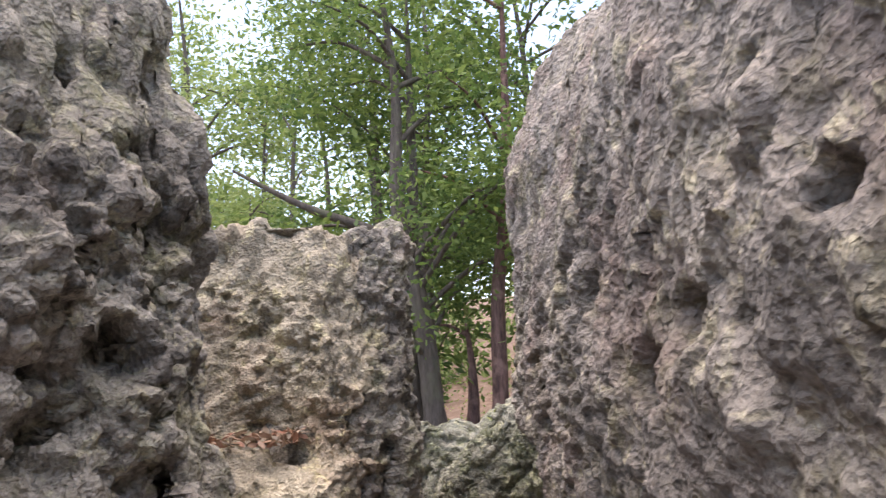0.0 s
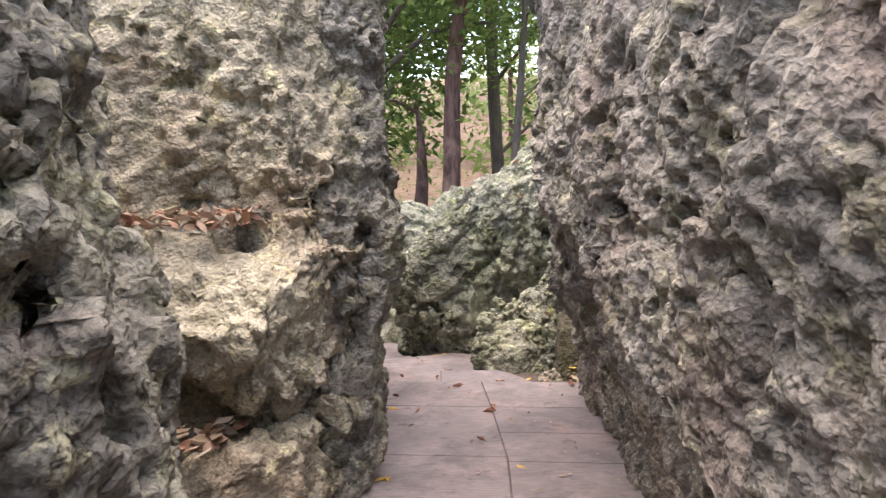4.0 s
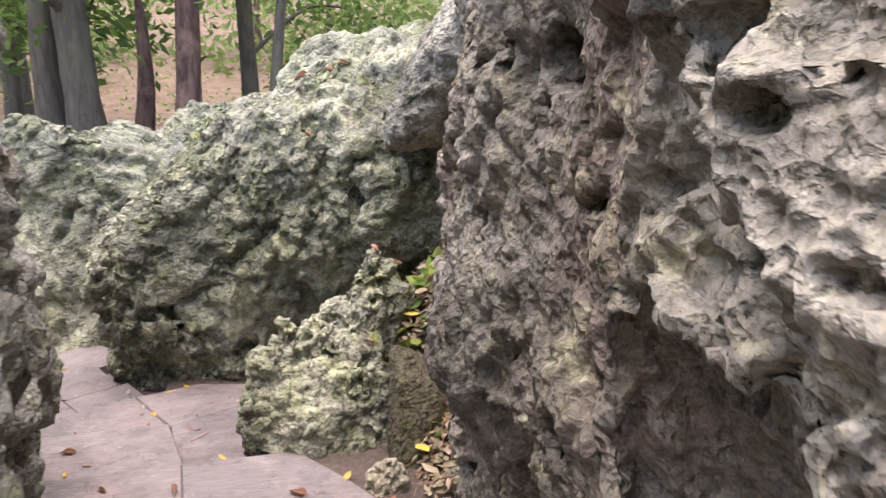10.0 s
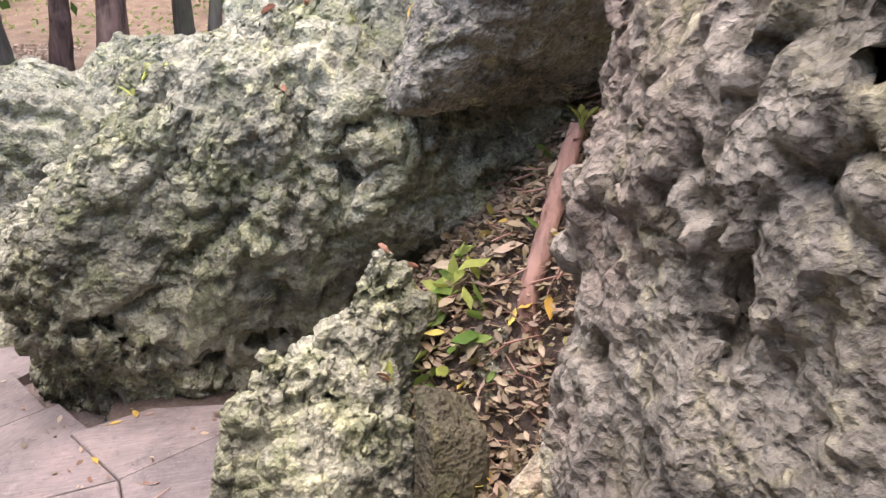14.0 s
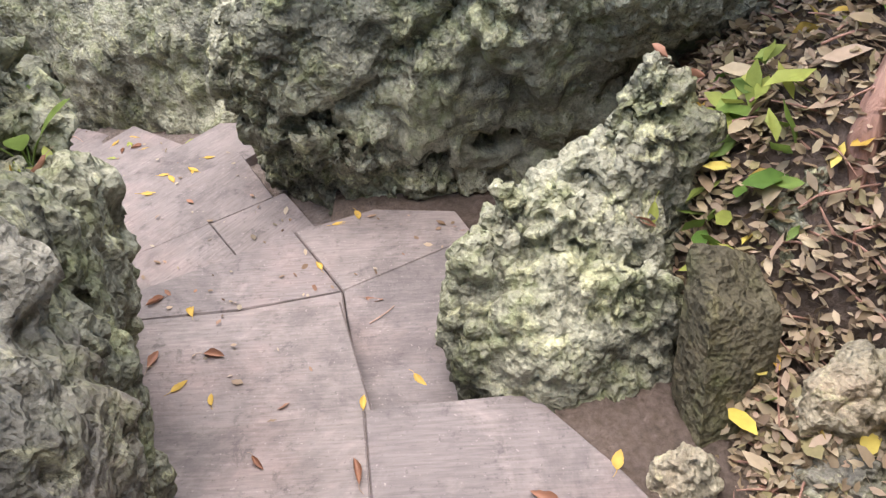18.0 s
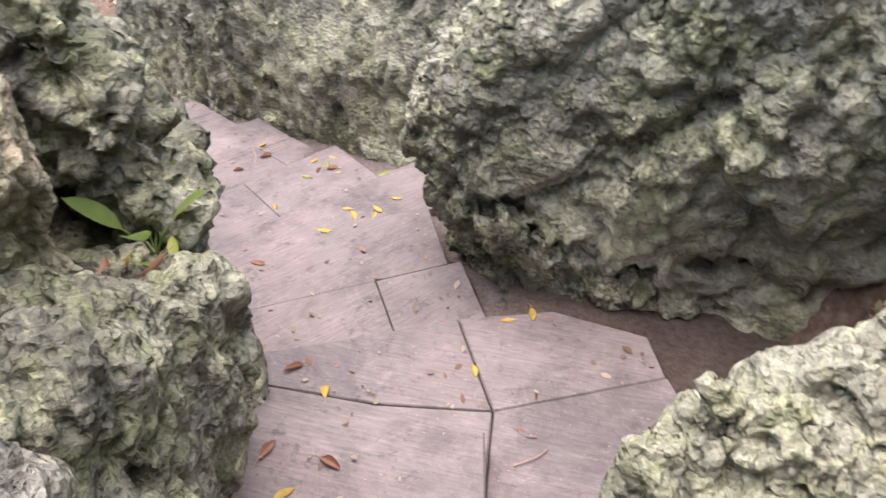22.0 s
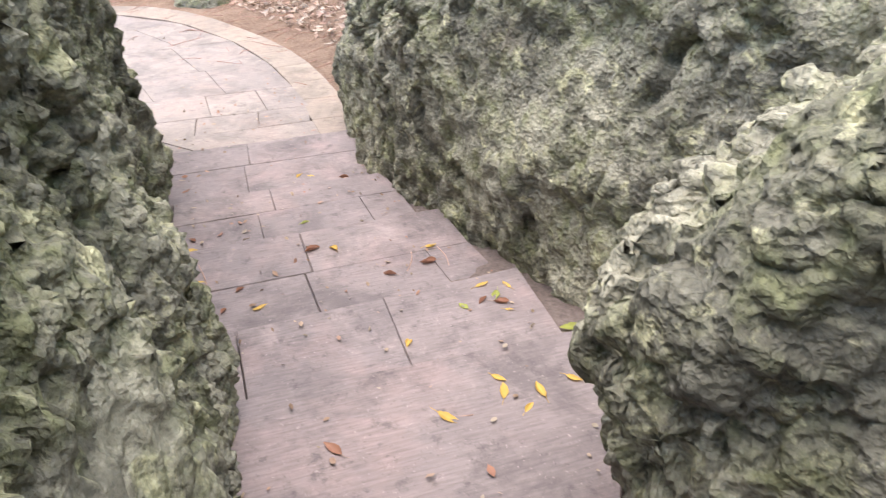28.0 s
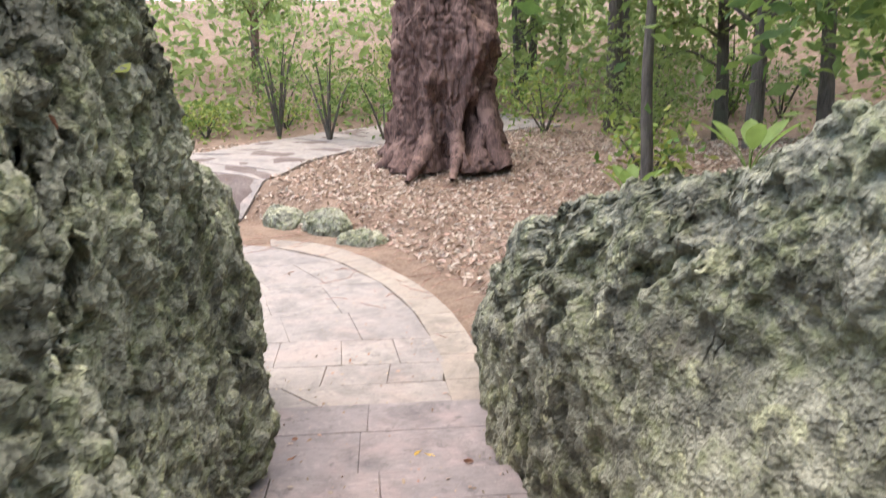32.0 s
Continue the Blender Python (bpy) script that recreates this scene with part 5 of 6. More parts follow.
# ---- old tree by the landing ----
def old_tree(x, y):
    z0 = float(ground_height(np.array([x]), np.array([y]))[0])
    root = tagged(new("old_tree"), "huge old tree trunk with flaky purple-brown bark and a dark cavity", "tree")
    root.location = (x, y, z0 - .1)
    at = lambda side, front, z: (.63 * side + .78 * front, .78 * side - .63 * front, z)  # seen from the stair
    nu, nv = 300, 220
    uu, vv = np.meshgrid(np.linspace(0, 2 * np.pi, nu, endpoint=False), np.linspace(-.1, 6.0, nv))
    flare = .95 + .42 * np.exp(-np.maximum(0, vv) / .5) + .10 * np.exp(-((vv - 2.2) / .6) ** 2)
    lobes = .12 * np.cos(5 * uu + .6 + .25 * vv) + .09 * np.cos(8 * uu + 2 - .3 * vv) + .05 * np.cos(13 * uu + vv)
    rad = flare * (1 + lobes * (0.6 + .7 * np.exp(-np.maximum(0, vv) / 1.2)))
    p = np.stack([rad * np.cos(uu), rad * np.sin(uu), vv], 2).reshape(-1, 3)
    n = p * (1, 1, 0)
    n /= np.linalg.norm(n, axis=1, keepdims=True)
    bend = p + np.stack([fbm(p, 1.3, 3, 530 + k) for k in range(3)], 1) * .25
    bark = .12 * fbm(bend * (1, 1, .4), 2.6, 4, 501) - .11 * (1 - np.abs(fbm(bend * (1, 1, .22), 4.5, 3, 511))) ** 4 + .05 * fbm(bend * (1, 1, .5), 13, 3, 521)
    away = p @ np.array((*at(1, 0, 0), )), p @ np.array((*at(0, 1, 0), ))
    inside = np.hypot((away[0] - .52 - .08 * (p[:, 2] - .7)) / .17, (p[:, 2] - .68) / .55)
    bark -= .55 * np.clip((1.15 - inside) / .35, 0, 1) * (away[1] > 0)
    for side, front, z, r, h in ((-.25, .95, 1.62, .19, .30), (-.05, 1.0, 1.35, .15, .14), (.80, .65, 2.45, .36, .42), (.5, .9, 2.1, .24, .22), (.88, .5, 1.65, .28, .28), (.55, .9, 1.42, .17, .16), (-.7, .7, 2.6, .3, .15), (.2, 1.0, 2.7, .25, .2), (.95, .45, 1.2, .2, .18)):
        bark += h * np.exp(-(np.linalg.norm(p - at(side, front, z), axis=1) / r) ** 2)
    part("trunk", mesh_from("trunk", p + n * bark[:, None], grid_faces(nu, nv, True), RED_BARK), root)
    legs = [([(.72, .75, 1.35), (.86, .86, .8), (.95, 1.0, .3), (1.12, 1.15, -.1)], (.17, .19, .2, .22)), ([(.2, .95, .6), (.22, 1.2, .25), (.15, 1.5, .02), (.1, 1.8, -.2)], (.16, .15, .1, .05)),
            ([(-.35, .95, .5), (-.5, 1.25, .15), (-.65, 1.6, -.05), (-.75, 1.9, -.2)], (.2, .16, .1, .04)), ([(-.85, .5, .45), (-1.15, .6, .12), (-1.5, .7, -.12)], (.2, .15, .06)), ([(-.7, -.7, .5), (-1.1, -1.1, .1), (-1.4, -1.4, -.2)], (.22, .16, .06))]
    for k, (line, radii) in enumerate(legs):
        v, f = tube([at(*q) for q in line], radii, 18, .16, 60 + k)
        part("root", mesh_from("root", v, f, RED_BARK), root)
    return root


old_tree(-13.3, 15.2)

# ---- far path ----
def paved_path(name, label, line, width, rows, across, material):
    """A path of flagstones that follows the ground along a curved line, each stone with its own edges."""
    thing = tagged(new(name), label, "path", kind="structure")
    pts = np.array(line, float)
    t = np.linspace(0, len(pts) - 1, rows * 3 + 1)
    p = spline(pts[:, None, :], np.minimum(t, len(pts) - 1 - 1e-6), False)[:, 0]
    d = np.gradient(p, axis=0)
    d /= np.linalg.norm(d, axis=1, keepdims=True)
    n = np.stack([-d[:, 1], d[:, 0]], 1)
    g = p[None] + n[None] * np.linspace(-width / 2, width / 2, 9)[:, None, None]
    height = lambda q: ground_height(q[:, 0], q[:, 1]) + .05
    bed = np.concatenate([g.reshape(-1, 2), height(g.reshape(-1, 2))[:, None] - .012], 1)
    part("mortar_bed", mesh_from("mortar_bed", bed, grid_faces(len(p), 9, False), JOINT_EARTH), thing, "dark earth in the joints")
    r = random.Random(17)
    for k in range(rows):
        a, b = 3 * k, 3 * k + 3
        cuts = [0.0] + [(j + 1) / across + r.uniform(-.1, .1) for j in range(across - 1)] + [1.0]
        for u0, u1 in zip(cuts[:-1], cuts[1:]):
            ends = [(a, u0), (a, u1), (b, u1), (b, u0)]
            c = np.array([p[i] + n[i] * width * (u - .5) for i, u in ends])
            c = np.concatenate([c, height(c)[:, None]], 1)
            mid = c.mean(0)
            top = mid + (c - mid) * (1 - .014 / np.maximum(.1, np.linalg.norm(c - mid, axis=1, keepdims=True)))
            v = np.concatenate([c - mid - (0, 0, .06), c - mid - (0, 0, .008), top - mid])
            f = [(i, (i + 1) % 4, (i + 1) % 4 + 4, i + 4) for i in range(4)] + [(i + 4, (i + 1) % 4 + 4, (i + 1) % 4 + 8, i + 8) for i in range(4)] + [(8, 9, 10, 11)]
            me = bpy.data.meshes.new("slab")
            me.from_pydata([tuple(q) for q in v], [], f)
            me.materials.append(material)
            part("slab", me, thing).location = tuple(mid)


paved_path("path_far", "pale paved path curving away through the forest", FAR_PATH, 4.2, 30, 5, SLAB_PALE)
for k, (x, y, rx, tall) in enumerate(((-10.5, 11.25, .4, .16), (-11.6, 11.3, .55, .26), (-12.7, 11.0, .5, .24))):
    z = float(ground_height(np.array([x]), np.array([y]))[0])
    rock("edge_stone", "low mossy stone in leaf litter beside the landing", lump(x, y, z - .15, z + tall, rx, .3, turn=k, seed=40 + k), 120, 50, MOSS_ROCK, 201 + k, rough=.5, pits=.6, size=.6, category="stone")

# ---- leaf litter ----
rs = np.random.RandomState(90)


def strewn(name, label, count, xr, yr, height, size, material, keep=None, seed=1, lift=.02):
    x, y = rs.uniform(*xr, count), rs.uniform(*yr, count)
    if keep is not None:
        m = keep(x, y)
        x, y = x[m], y[m]
    z = height(x, y) + rs.uniform(0, lift, len(x))
    ob = new(name, leaf_cloud(name, np.stack([x, y, z], 1), size, seed, material, .72, .4, count < 9000))
    return tagged(ob, label, "leaves", kind="stuff")


strewn("leaf_litter", "dry brown leaves covering the forest floor", 34000, (-20, -3), (8.5, 21), ground_height, .11, PALE_LITTER, lambda x, y: (way_near(x, y)[0] > 1.35) & (far_path_near(x, y) > 2.0) & (-.75 * x + .66 * y > 8.8), 3, .05)
strewn("leaf_litter", "dry leaves on the upper forest floor", 11000, (-6, 3), (7.2, 14), ground_height, .075, PALE_LITTER, lambda x, y: way_near(x, y)[0] > 1.15, 4, .05)
LITTER_TOP = lambda x, y: np.maximum(bank_height(x, y), ground_height(x, y)) + .035
strewn("leaf_litter", "brown and tan leaves filling the gap between rocks", 8800, (.36, 1.6), (4.05, 5.6), LITTER_TOP, .043, MIXED_LITTER, None, 5, .05)
strewn("leaf_litter", "large curled tan and pinkish dry leaves on the bank", 180, (.36, 1.5), (4.1, 5.5), lambda x, y: LITTER_TOP(x, y) + .02, .088, MIXED_LITTER, None, 15, .06)
strewn("leaf_litter", "yellow and olive fallen leaves among brown litter", 46, (.4, 1.3), (4.1, 5.2), lambda x, y: bank_height(x, y) + .05, .085, YELLOW_LEAF, None, 6, .05)
strewn("green_leaf_pile", "heap of fresh green fallen leaves on the litter", 44, (.40, .64), (4.66, 5.0), lambda x, y: bank_height(x, y) + .07, .105, GREEN_LEAF, None, 7, .10)
strewn("green_leaf_pile", "scattered green fallen leaves on the bank", 16, (.5, 1.1), (4.3, 5.2), lambda x, y: bank_height(x, y) + .06, .08, GREEN_LEAF, None, 17, .05)
strewn("leaf_litter", "red-brown dry leaves on a rock ledge", 260, (-1.5, -.85), (1.78, 2.15), lambda x, y: 1.24 + 0 * x, .07, DRY_LEAF, None, 8, .05)
strewn("leaf_litter", "dry leaves on a low rock ledge", 200, (-1.5, -.85), (1.4, 1.75), lambda x, y: .50 + 0 * x, .07, DRY_LEAF, None, 9, .04)

# a thick reddish root lying on the bank
v, f = tube([(1.0, 4.885, 1.11), (.955, 4.845, 1.0), (.905, 4.81, .86), (.832, 4.748, .685), (.772, 4.688, .53), (.76, 4.63, .41)], [.026, .034, .036, .039, .036, .012], 16, .14, 3)
root_thing = tagged(new("root"), "thick reddish root leaning on the leaf litter bank", "root")
part("root_body", mesh_from("root_body", v, f, ROOT_BARK), root_thing)
for k, (dx, dy) in enumerate(((-.03, -.10), (.05, -.12), (.09, -.05))):
    v, f = tube([(.768, 4.67, .50), (.77 + dx * .5, 4.66 + dy * .5, .42), (.77 + dx, 4.64 + dy, .31)], [.012, .008, .003], 7, .1, k)
    part("rootlet", mesh_from("rootlet", v, f, ROOT_BARK), root_thing, "thin dark rootlet")


# crumbs of leaves and soil on the slabs
def crumbs(count, size, material, label, seed):
    r = np.random.RandomState(seed)
    near = [q for q in PAVED if way_near(np.array([q[0][0]]), np.array([q[0][1]]))[0][0] < 1.6 and q[4] > -.96 and q[0][1] > 1]
    more = [(*o[:4], z) for z, o in LEVEL_SLABS] + [(*o[:4], z) for z, o in TURN_SLABS]
    at = []
    for k in range(count):
        q = (near + more)[r.randint(len(near) + len(more))]
        u, v = r.rand(), r.rand()
        a, b, c, d = (np.array(e) for e in q[:4])
        xy = (a * (1 - u) + b * u) * (1 - v) + (d * (1 - u) + c * u) * v
        at.append((*xy, q[4] + .006))
    tagged(new("leaf_crumbs", leaf_cloud("leaf_crumbs", np.array(at), size, seed, material, .9, .5, True)), label, "debris", kind="stuff")


crumbs(620, .020, DRY_LEAF, "small brown leaf crumbs lying on the slabs", 61)
crumbs(220, .032, DRY_LEAF, "bits of dry twig and leaf on the slabs", 62)

# ---- single fallen leaves ----
def one_leaf(kind, seed):
    """A fallen leaf with a bent midrib, rolled margins, an uneven outline and a stalk."""
    n = 11
    r = random.Random(seed * 3 + len(kind))
    curl, bend, twist = (r.uniform(.3, 1.5), r.uniform(.1, .8), r.uniform(-.5, .5)) if kind == "brown" else (r.uniform(.05, .7), r.uniform(-.1, .45), r.uniform(-.25, .25))
    sweep, broad = r.uniform(-.25, .25), r.uniform(.4, .62)
    v = []
    for i in range(n):
        t = i / (n - 1)
        w = .5 * math.sin(math.pi * min(1, t ** r.uniform(.85, .95))) ** .85 * broad * r.uniform(.86, 1.08)
        for q in (-1, -.5, 0, .5, 1):
            roll = q * w * twist * (t - .4) * 2
            v.append((t - .5, q * w * (1 - .35 * curl * abs(q)) + sweep * (t - .5) ** 2, .02 + curl * abs(q) ** 1.6 * w + bend * (t - .5) ** 2 + roll + .05 * w))
    v = np.array(v)
    v[:, 2] -= v[:, 2].min() - .01
    f = grid_faces(5, n, False)
    base = v[2]
    st, sf = tube([base + (-.34, r.uniform(-.1, .1), -.01), base + (-.14, .02, 0), base + (.03, 0, 0)], [.011, .013, .013], 5)
    f = np.concatenate([f, sf + len(v)])
    return mesh_from("fallen_leaf", np.concatenate([v, st]), f, {"yellow": YELLOW_LEAF, "brown": DRY_LEAF, "green": GREEN_LEAF}[kind])


LEAF_MESHES = {k: [one_leaf(k, i) for i in range(9)] for k in ("yellow", "brown", "green")}
TOPS = [(-.43, [("yellow", -1.72, 6.31), ("yellow", -1.67, 6.27), ("yellow", -1.58, 6.34), ("yellow", -1.52, 6.45), ("green", -2.06, 5.63), ("green", -2.08, 5.54)]),
        (-.535, [("yellow", -2.18, 6.38), ("yellow", -2.19, 6.86), ("yellow", -2.11, 6.92), ("green", -2.10, 6.83), ("yellow", -1.99, 6.78), ("brown", -2.05, 6.8), ("brown", -2.12, 6.77), ("green", -2.16, 6.69), ("green", -1.74, 6.81), ("yellow", -2.62, 5.89), ("yellow", -2.79, 5.95)]),
        (-.64, [("brown", -3.16, 6.77), ("yellow", -3.08, 6.84), ("brown", -2.69, 6.82), ("brown", -2.61, 7.0), ("yellow", -2.7, 7.13), ("yellow", -3.21, 6.11), ("brown", -3.11, 6.07), ("brown", -3.08, 6.18), ("yellow", -2.97, 6.29), ("yellow", -3.35, 6.26), ("brown", -3.16, 6.33), ("brown", -3.47, 6.19)]),
        (-.745, [("green", -3.57, 7.07), ("brown", -3.92, 6.58), ("brown", -3.85, 6.71), ("yellow", -3.91, 6.45), ("yellow", -3.84, 6.51)]),
        (-.85, [("yellow", -4.45, 6.75), ("yellow", -4.28, 7.63), ("yellow", -4.21, 7.68), ("brown", -4.71, 7.05), ("brown", -4.0, 7.78)]),
        (-.955, [("yellow", -5.32, 7.5), ("brown", -5.18, 7.38), ("brown", -5.25, 7.65), ("yellow", -4.8, 8.05), ("brown", -6.1, 8.3)]),
        (-.22, [("yellow", -.64, 5.56), ("yellow", -.71, 5.51), ("yellow", -.76, 5.25), ("yellow", -.24, 5.29), ("brown", -.54, 5.04), ("yellow", -1.19, 5.04), ("brown", -1.34, 5.1)]),
        (-.125, [("yellow", -.98, 4.55), ("yellow", -1.09, 4.61), ("brown", -1.2, 4.72), ("yellow", -.37, 4.58), ("yellow", -.53, 4.51), ("brown", -1.01, 4.73)]),
        (-.045, [("brown", -.77, 4.26), ("yellow", .13, 4.22), ("yellow", -.71, 4.11), ("green", -.64, 4.09), ("brown", -.06, 4.12), ("brown", -.51, 4.22)]),
        (.035, [("brown", -.67, 3.57), ("brown", -.31, 3.77), ("brown", .26, 3.90), ("brown", .41, 3.82), ("brown", -.07, 3.3), ("yellow", .13, 2.53), ("brown", -.68, 3.28), ("brown", -.49, 3.3), ("yellow", -.5, 2.35), ("brown", -.09, 2.88), ("yellow", -.47, 2.36), ("brown", -.42, 2.03), ("yellow", -.45, 1.91), ("yellow", -.51, 1.75), ("brown", -.45, 1.75), ("yellow", .15, 1.82), ("yellow", -.64, 3.33), ("brown", -.06, 3.36), ("brown", -.13, 2.83), ("brown", -.56, 2.75)]),
        (-.325, [("yellow", -1.66, 5.98), ("yellow", -1.5, 6.15), ("brown", -1.84, 5.7)])]
rr = random.Random(55)
for z, leaves in TOPS:
    for kind, x, y in leaves:
        ob = new("fallen_leaf", rr.choice(LEAF_MESHES[kind]))
        ob.matrix_world = pose(x, y, z - .001, rr.uniform(-8, 8), rr.uniform(-8, 8), rr.uniform(0, 360)) @ Matrix.Scale(rr.uniform(.05, .088), 4)
        tagged(ob, {"yellow": "yellow fallen leaf lying on a stone slab", "brown": "curled brown fallen leaf lying on a stone slab", "green": "yellow-green fallen leaf lying on a stone slab"}[kind], "leaf", "fallen leaves on the stair")


for z, a, b in ((-.64, (-3.5, 6.35), (-3.24, 6.22)), (-.535, (-2.62, 6.90), (-2.52, 6.76)), (-.535, (-2.55, 7.0), (-2.40, 6.9)), (-.215, (-.55, 4.92), (-.47, 5.0)), (-.045, (-.2, 4.02), (-.12, 4.1)), (.035, (.28, 3.1), (.36, 3.02)), (-.43, (-1.75, 6.05), (-1.68, 6.12))):
    v, f = tube([(*a, z + .005), ((a[0] + b[0]) / 2 + .015, (a[1] + b[1]) / 2, z + .012), (*b, z + .005)], [.0022, .0028, .0016], 6, .1)
    tagged(new("leaf_stalk", mesh_from("leaf_stalk", v, f, PALE_LITTER)), "thin dry leaf stalk lying on a stone slab", "twig", "leaf stalks on the stair")


# leaves caught on the rocks
def caught_leaves(ob, label, spots, spread, seed):
    tree_of = BVHTree.FromPolygons([v.co for v in ob.data.vertices], [q.vertices for q in ob.data.polygons])
    r = random.Random(seed)
    for x, y, count in spots:
        for k in range(count):
            a, b = x + r.gauss(0, spread), y + r.gauss(0, spread)
            at, normal, _, _ = tree_of.ray_cast(Vector((a, b, 6)), Vector((0, 0, -1)))
            if at is None or normal.z < .25:
                continue
            leaf = new("fallen_leaf", r.choice(LEAF_MESHES[r.choice(("brown", "brown", "brown", "yellow", "green"))]))
            turn = normal.to_track_quat("Z", "Y").to_matrix().to_4x4()
            leaf.matrix_world = Matrix.Translation(at - normal * .004) @ turn @ pose(0, 0, 0, 0, 0, r.uniform(0, 360)) @ Matrix.Scale(r.uniform(.045, .085), 4)
            tagged(leaf, label, "leaf", "fallen leaves on the rocks")


BY_NAME = {ob.name: ob for ob in ROCKS}
caught_leaves(BY_NAME["leaning_boulder"], "dry fallen leaf caught on the mossy boulder", [(-.35, 5.75, 4), (.0, 5.7, 5), (.3, 5.7, 6), (.45, 5.55, 5)], .09, 5)
caught_leaves(BY_NAME["stair_side_rock"], "dry fallen leaf caught on the rock beside the stair", [(-2.75, 5.55, 4), (-3.1, 5.62, 4), (-3.5, 5.9, 3), (-3.9, 6.2, 3)], .08, 6)
caught_leaves(BY_NAME["knob_rock"], "dry fallen leaf caught on the grey rock", [(-1.1, 4.4, 3), (-1.15, 4.5, 3), (-1.2, 3.95, 2)], .05, 7)
caught_leaves(BY_NAME["outcrop_rock"], "dry fallen leaf caught on the jagged outcrop", [(.38, 4.9, 5), (.3, 4.75, 3)], .06, 8)
caught_leaves(BY_NAME["stair_rock"], "dry fallen leaf caught on the mossy rock face", [(-1.5, 7.3, 4), (-2.4, 7.6, 4)], .12, 9)

# ---- far woods ----
def far_woods():
    r = np.random.RandomState(700)
    count = 115000
    a = r.uniform(-.25, 1.2, count) * np.pi
    dist = 20 + 36 * r.uniform(0, 1, count) ** 1.2
    x, y = -4 + np.cos(a) * dist, 8 + np.sin(a) * dist
    clump = fbm(np.stack([x, y, x * 0], 1), .22, 2, 31) + r.uniform(-.35, .35, count)
    keep = clump > -.15
    x, y = x[keep], y[keep]
    z = ground_height(x, y) + r.uniform(0, 1, len(x)) ** 1.8 * 14
    # haze over the woods is painted in as lighter leaves
    tagged(new("far_woods", leaf_cloud("far_woods", np.stack([x, y, z], 1), .45, 71, HAZED_FOLIAGE, .3)), "dense green woods behind the clearing", "woods", kind="stuff")


far_woods()


# ---- twigs in the litter ----
def twigs(name, label, count, xr, yr, height, length, seed):
    r = random.Random(seed)
    shapes = []
    for k in range(count):
        x, y, a = r.uniform(*xr), r.uniform(*yr), r.uniform(0, 6.28)
        ln = length * r.uniform(.4, 1.2)
        z = float(height(np.array([x]), np.array([y]))[0]) + .03
        c, d = math.cos(a) * ln / 2, math.sin(a) * ln / 2
        shapes.append(tube([(x - c, y - d, z), (x + d * .1, y - c * .1, z + r.uniform(.005, .04)), (x + c, y + d, z + r.uniform(-.01, .05))], [.004, .0035, .002], 5, 0, k))
    tagged(new(name, merged(name, shapes, ROOT_BARK)), label, "twigs", kind="stuff")


twigs("twig_litter", "thin dry twigs lying in the leaf litter", 190, (.4, 1.3), (4.1, 5.4), bank_height, .2, 3)
twigs("twig_litter", "thin dry twigs on the forest floor", 260, (-12, -5), (9, 15), lambda x, y: ground_height(x, y), .5, 4)


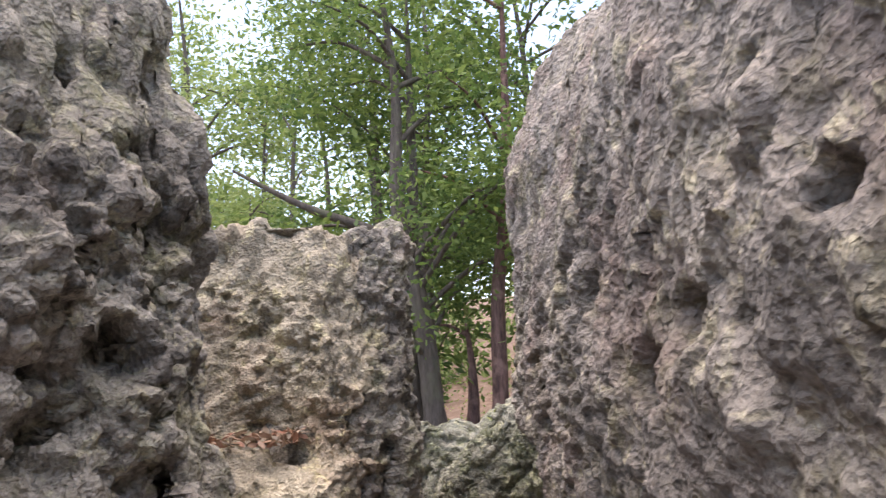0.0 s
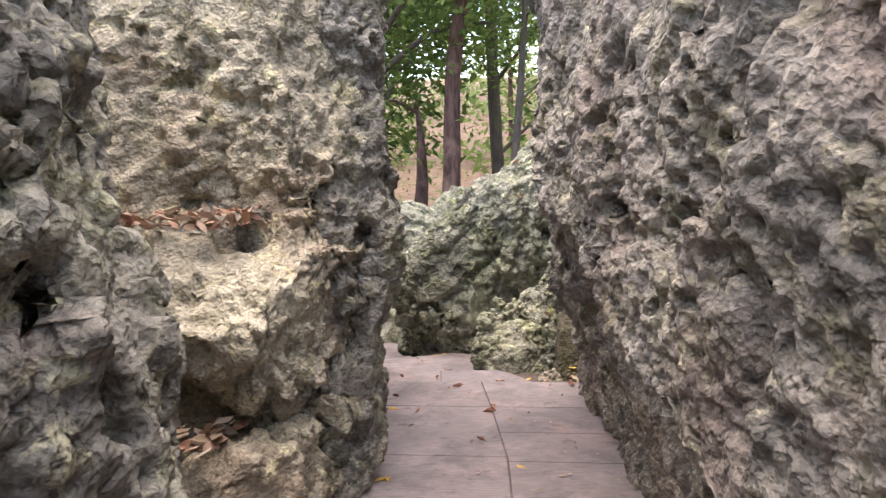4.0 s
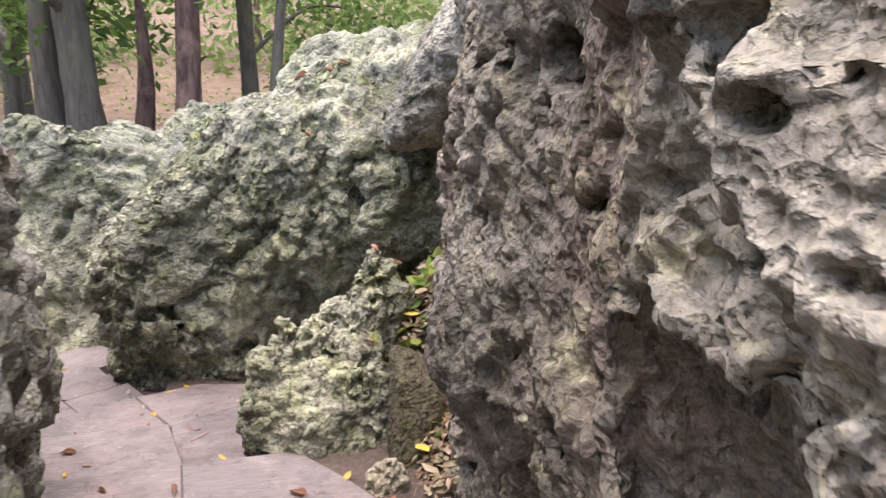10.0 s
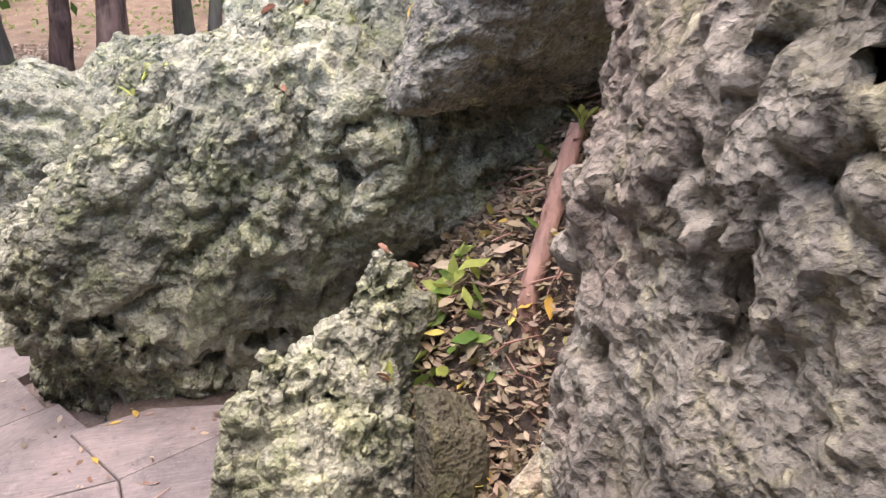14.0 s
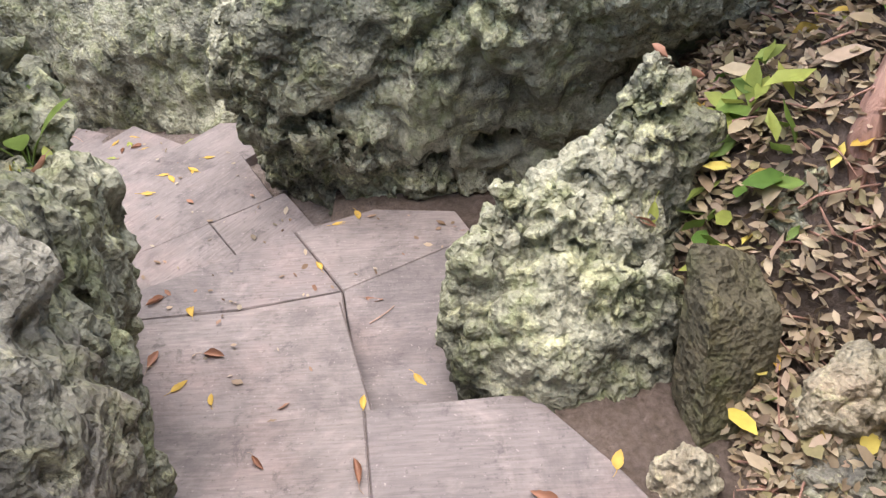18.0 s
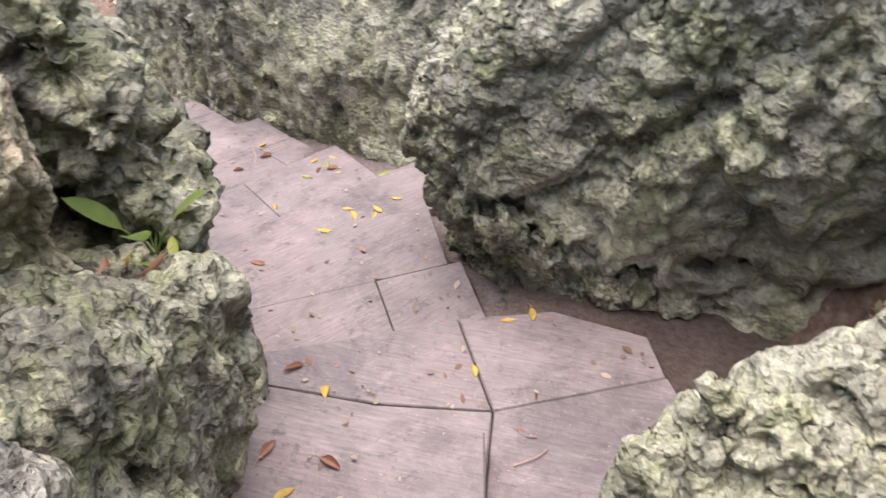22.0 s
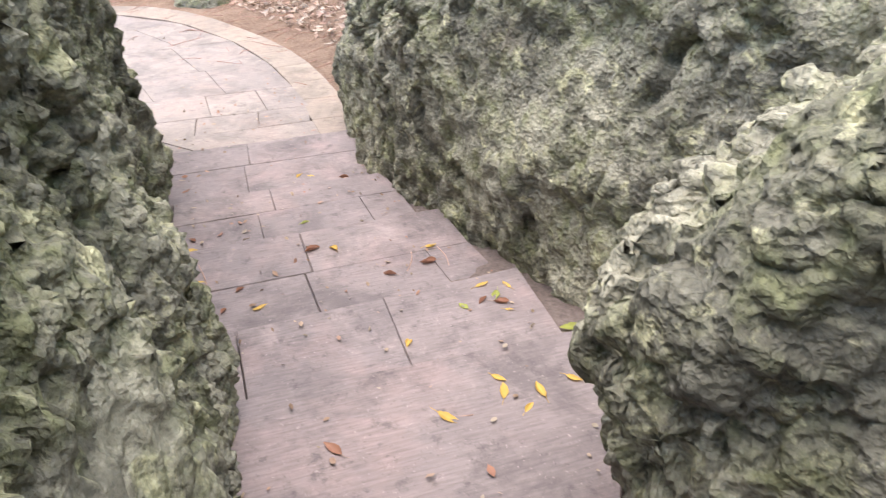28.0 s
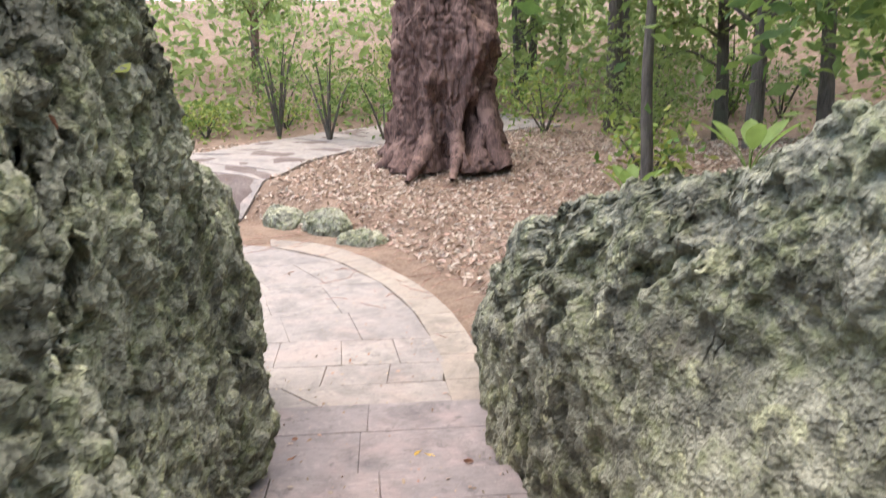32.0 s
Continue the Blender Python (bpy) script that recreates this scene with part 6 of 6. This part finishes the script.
# ---- plants on the rocks ----
def broad_leaf_plant(label, x, y, z, leaves, material=GREEN_LEAF, size=.1, seed=1):
    """A few upright broad leaves on short stalks."""
    r = random.Random(seed)
    root = tagged(new("seedling"), label, "plant")
    root.location = (x, y, z)
    for k in range(leaves):
        a = 2 * math.pi * k / leaves + r.uniform(-.4, .4)
        out = Vector((math.cos(a), math.sin(a), 1.2))
        v, f = tube([(0, 0, -.02), out * size * .3, out * size * .55], [.003, .0025, .002], 5)
        part("stalk", mesh_from("stalk", v, f, material), root)
        n = 8
        g = []
        side = Vector((-math.sin(a), math.cos(a), 0))
        for i in range(n):
            t = i / (n - 1)
            w = size * .30 * math.sin(math.pi * t) ** .75
            for q in (-1, -.5, 0, .5, 1):
                g.append(out * size * (.5 + t * .75) + side * w * q + Vector((math.cos(a), math.sin(a), 0)) * size * .35 * t * t + Vector((0, 0, abs(q) * w * .3)))
        part("leaf", mesh_from("leaf", np.array(g), grid_faces(5, n, False), material), root)
    return root


broad_leaf_plant("young plant with broad green leaves in a rock notch", -1.17, 4.55, .70, 5, FOLIAGE, .085, 2)
broad_leaf_plant("small green seedling on a rock ledge", -1.10, 4.52, .68, 3, GREEN_LEAF, .035, 3)
broad_leaf_plant("small green seedling on the mossy boulder", -.5, 5.85, 1.05, 4, GREEN_LEAF, .06, 4)
broad_leaf_plant("light green fern-like sprig at the rock wall", 1.0, 4.85, 1.12, 6, GREEN_LEAF, .04, 5)
broad_leaf_plant("broad-leaved plant growing on top of the rock face", -2.3, 7.55, .92, 6, FOLIAGE, .10, 6)
broad_leaf_plant("green plant growing on top of the rock face", -2.9, 7.75, .74, 6, FOLIAGE, .09, 7)
broad_leaf_plant("green plant behind the boulder", -1.1, 7.5, .52, 6, FOLIAGE, .09, 8)
broad_leaf_plant("green seedling beside the tall rocks", -.45, 6.2, 1.1, 5, GREEN_LEAF, .06, 9)


def undergrowth():
    r = np.random.RandomState(801)
    # the first set of plants uses the leaf colour lightened for haze
    for label, count, material, tall, lo in (("low green plants scattered on the forest floor", 16000, HAZED_FOLIAGE, .7, .12), ("yellow-green low plants on the forest floor", 4000, GREEN_LEAF, .35, .35)):
        a, dist = r.uniform(-.1, 1.15, count) * np.pi, r.uniform(9, 34, count)
        x, y = -2 + np.cos(a) * dist, 6 + np.sin(a) * dist
        patch = fbm(np.stack([x, y, x * 0], 1), .45, 3, 41)
        keep = (patch > lo) & (way_near(x, y)[0] > 2.2) & (far_path_near(x, y) > 2.3) & (np.hypot(x + 12, y - 14) > 4) & ((-.75 * x + .66 * y < 8) | (np.hypot(x + 1, y - 5) > 15))
        x, y = x[keep], y[keep]
        z = ground_height(x, y) + r.uniform(.02, tall, len(x)) * np.clip(patch[keep] * 2, 0, 1)
        tagged(new("undergrowth", leaf_cloud("undergrowth", np.stack([x, y, z], 1), .16, 72, material, .4)), label, "undergrowth", kind="stuff")


undergrowth()
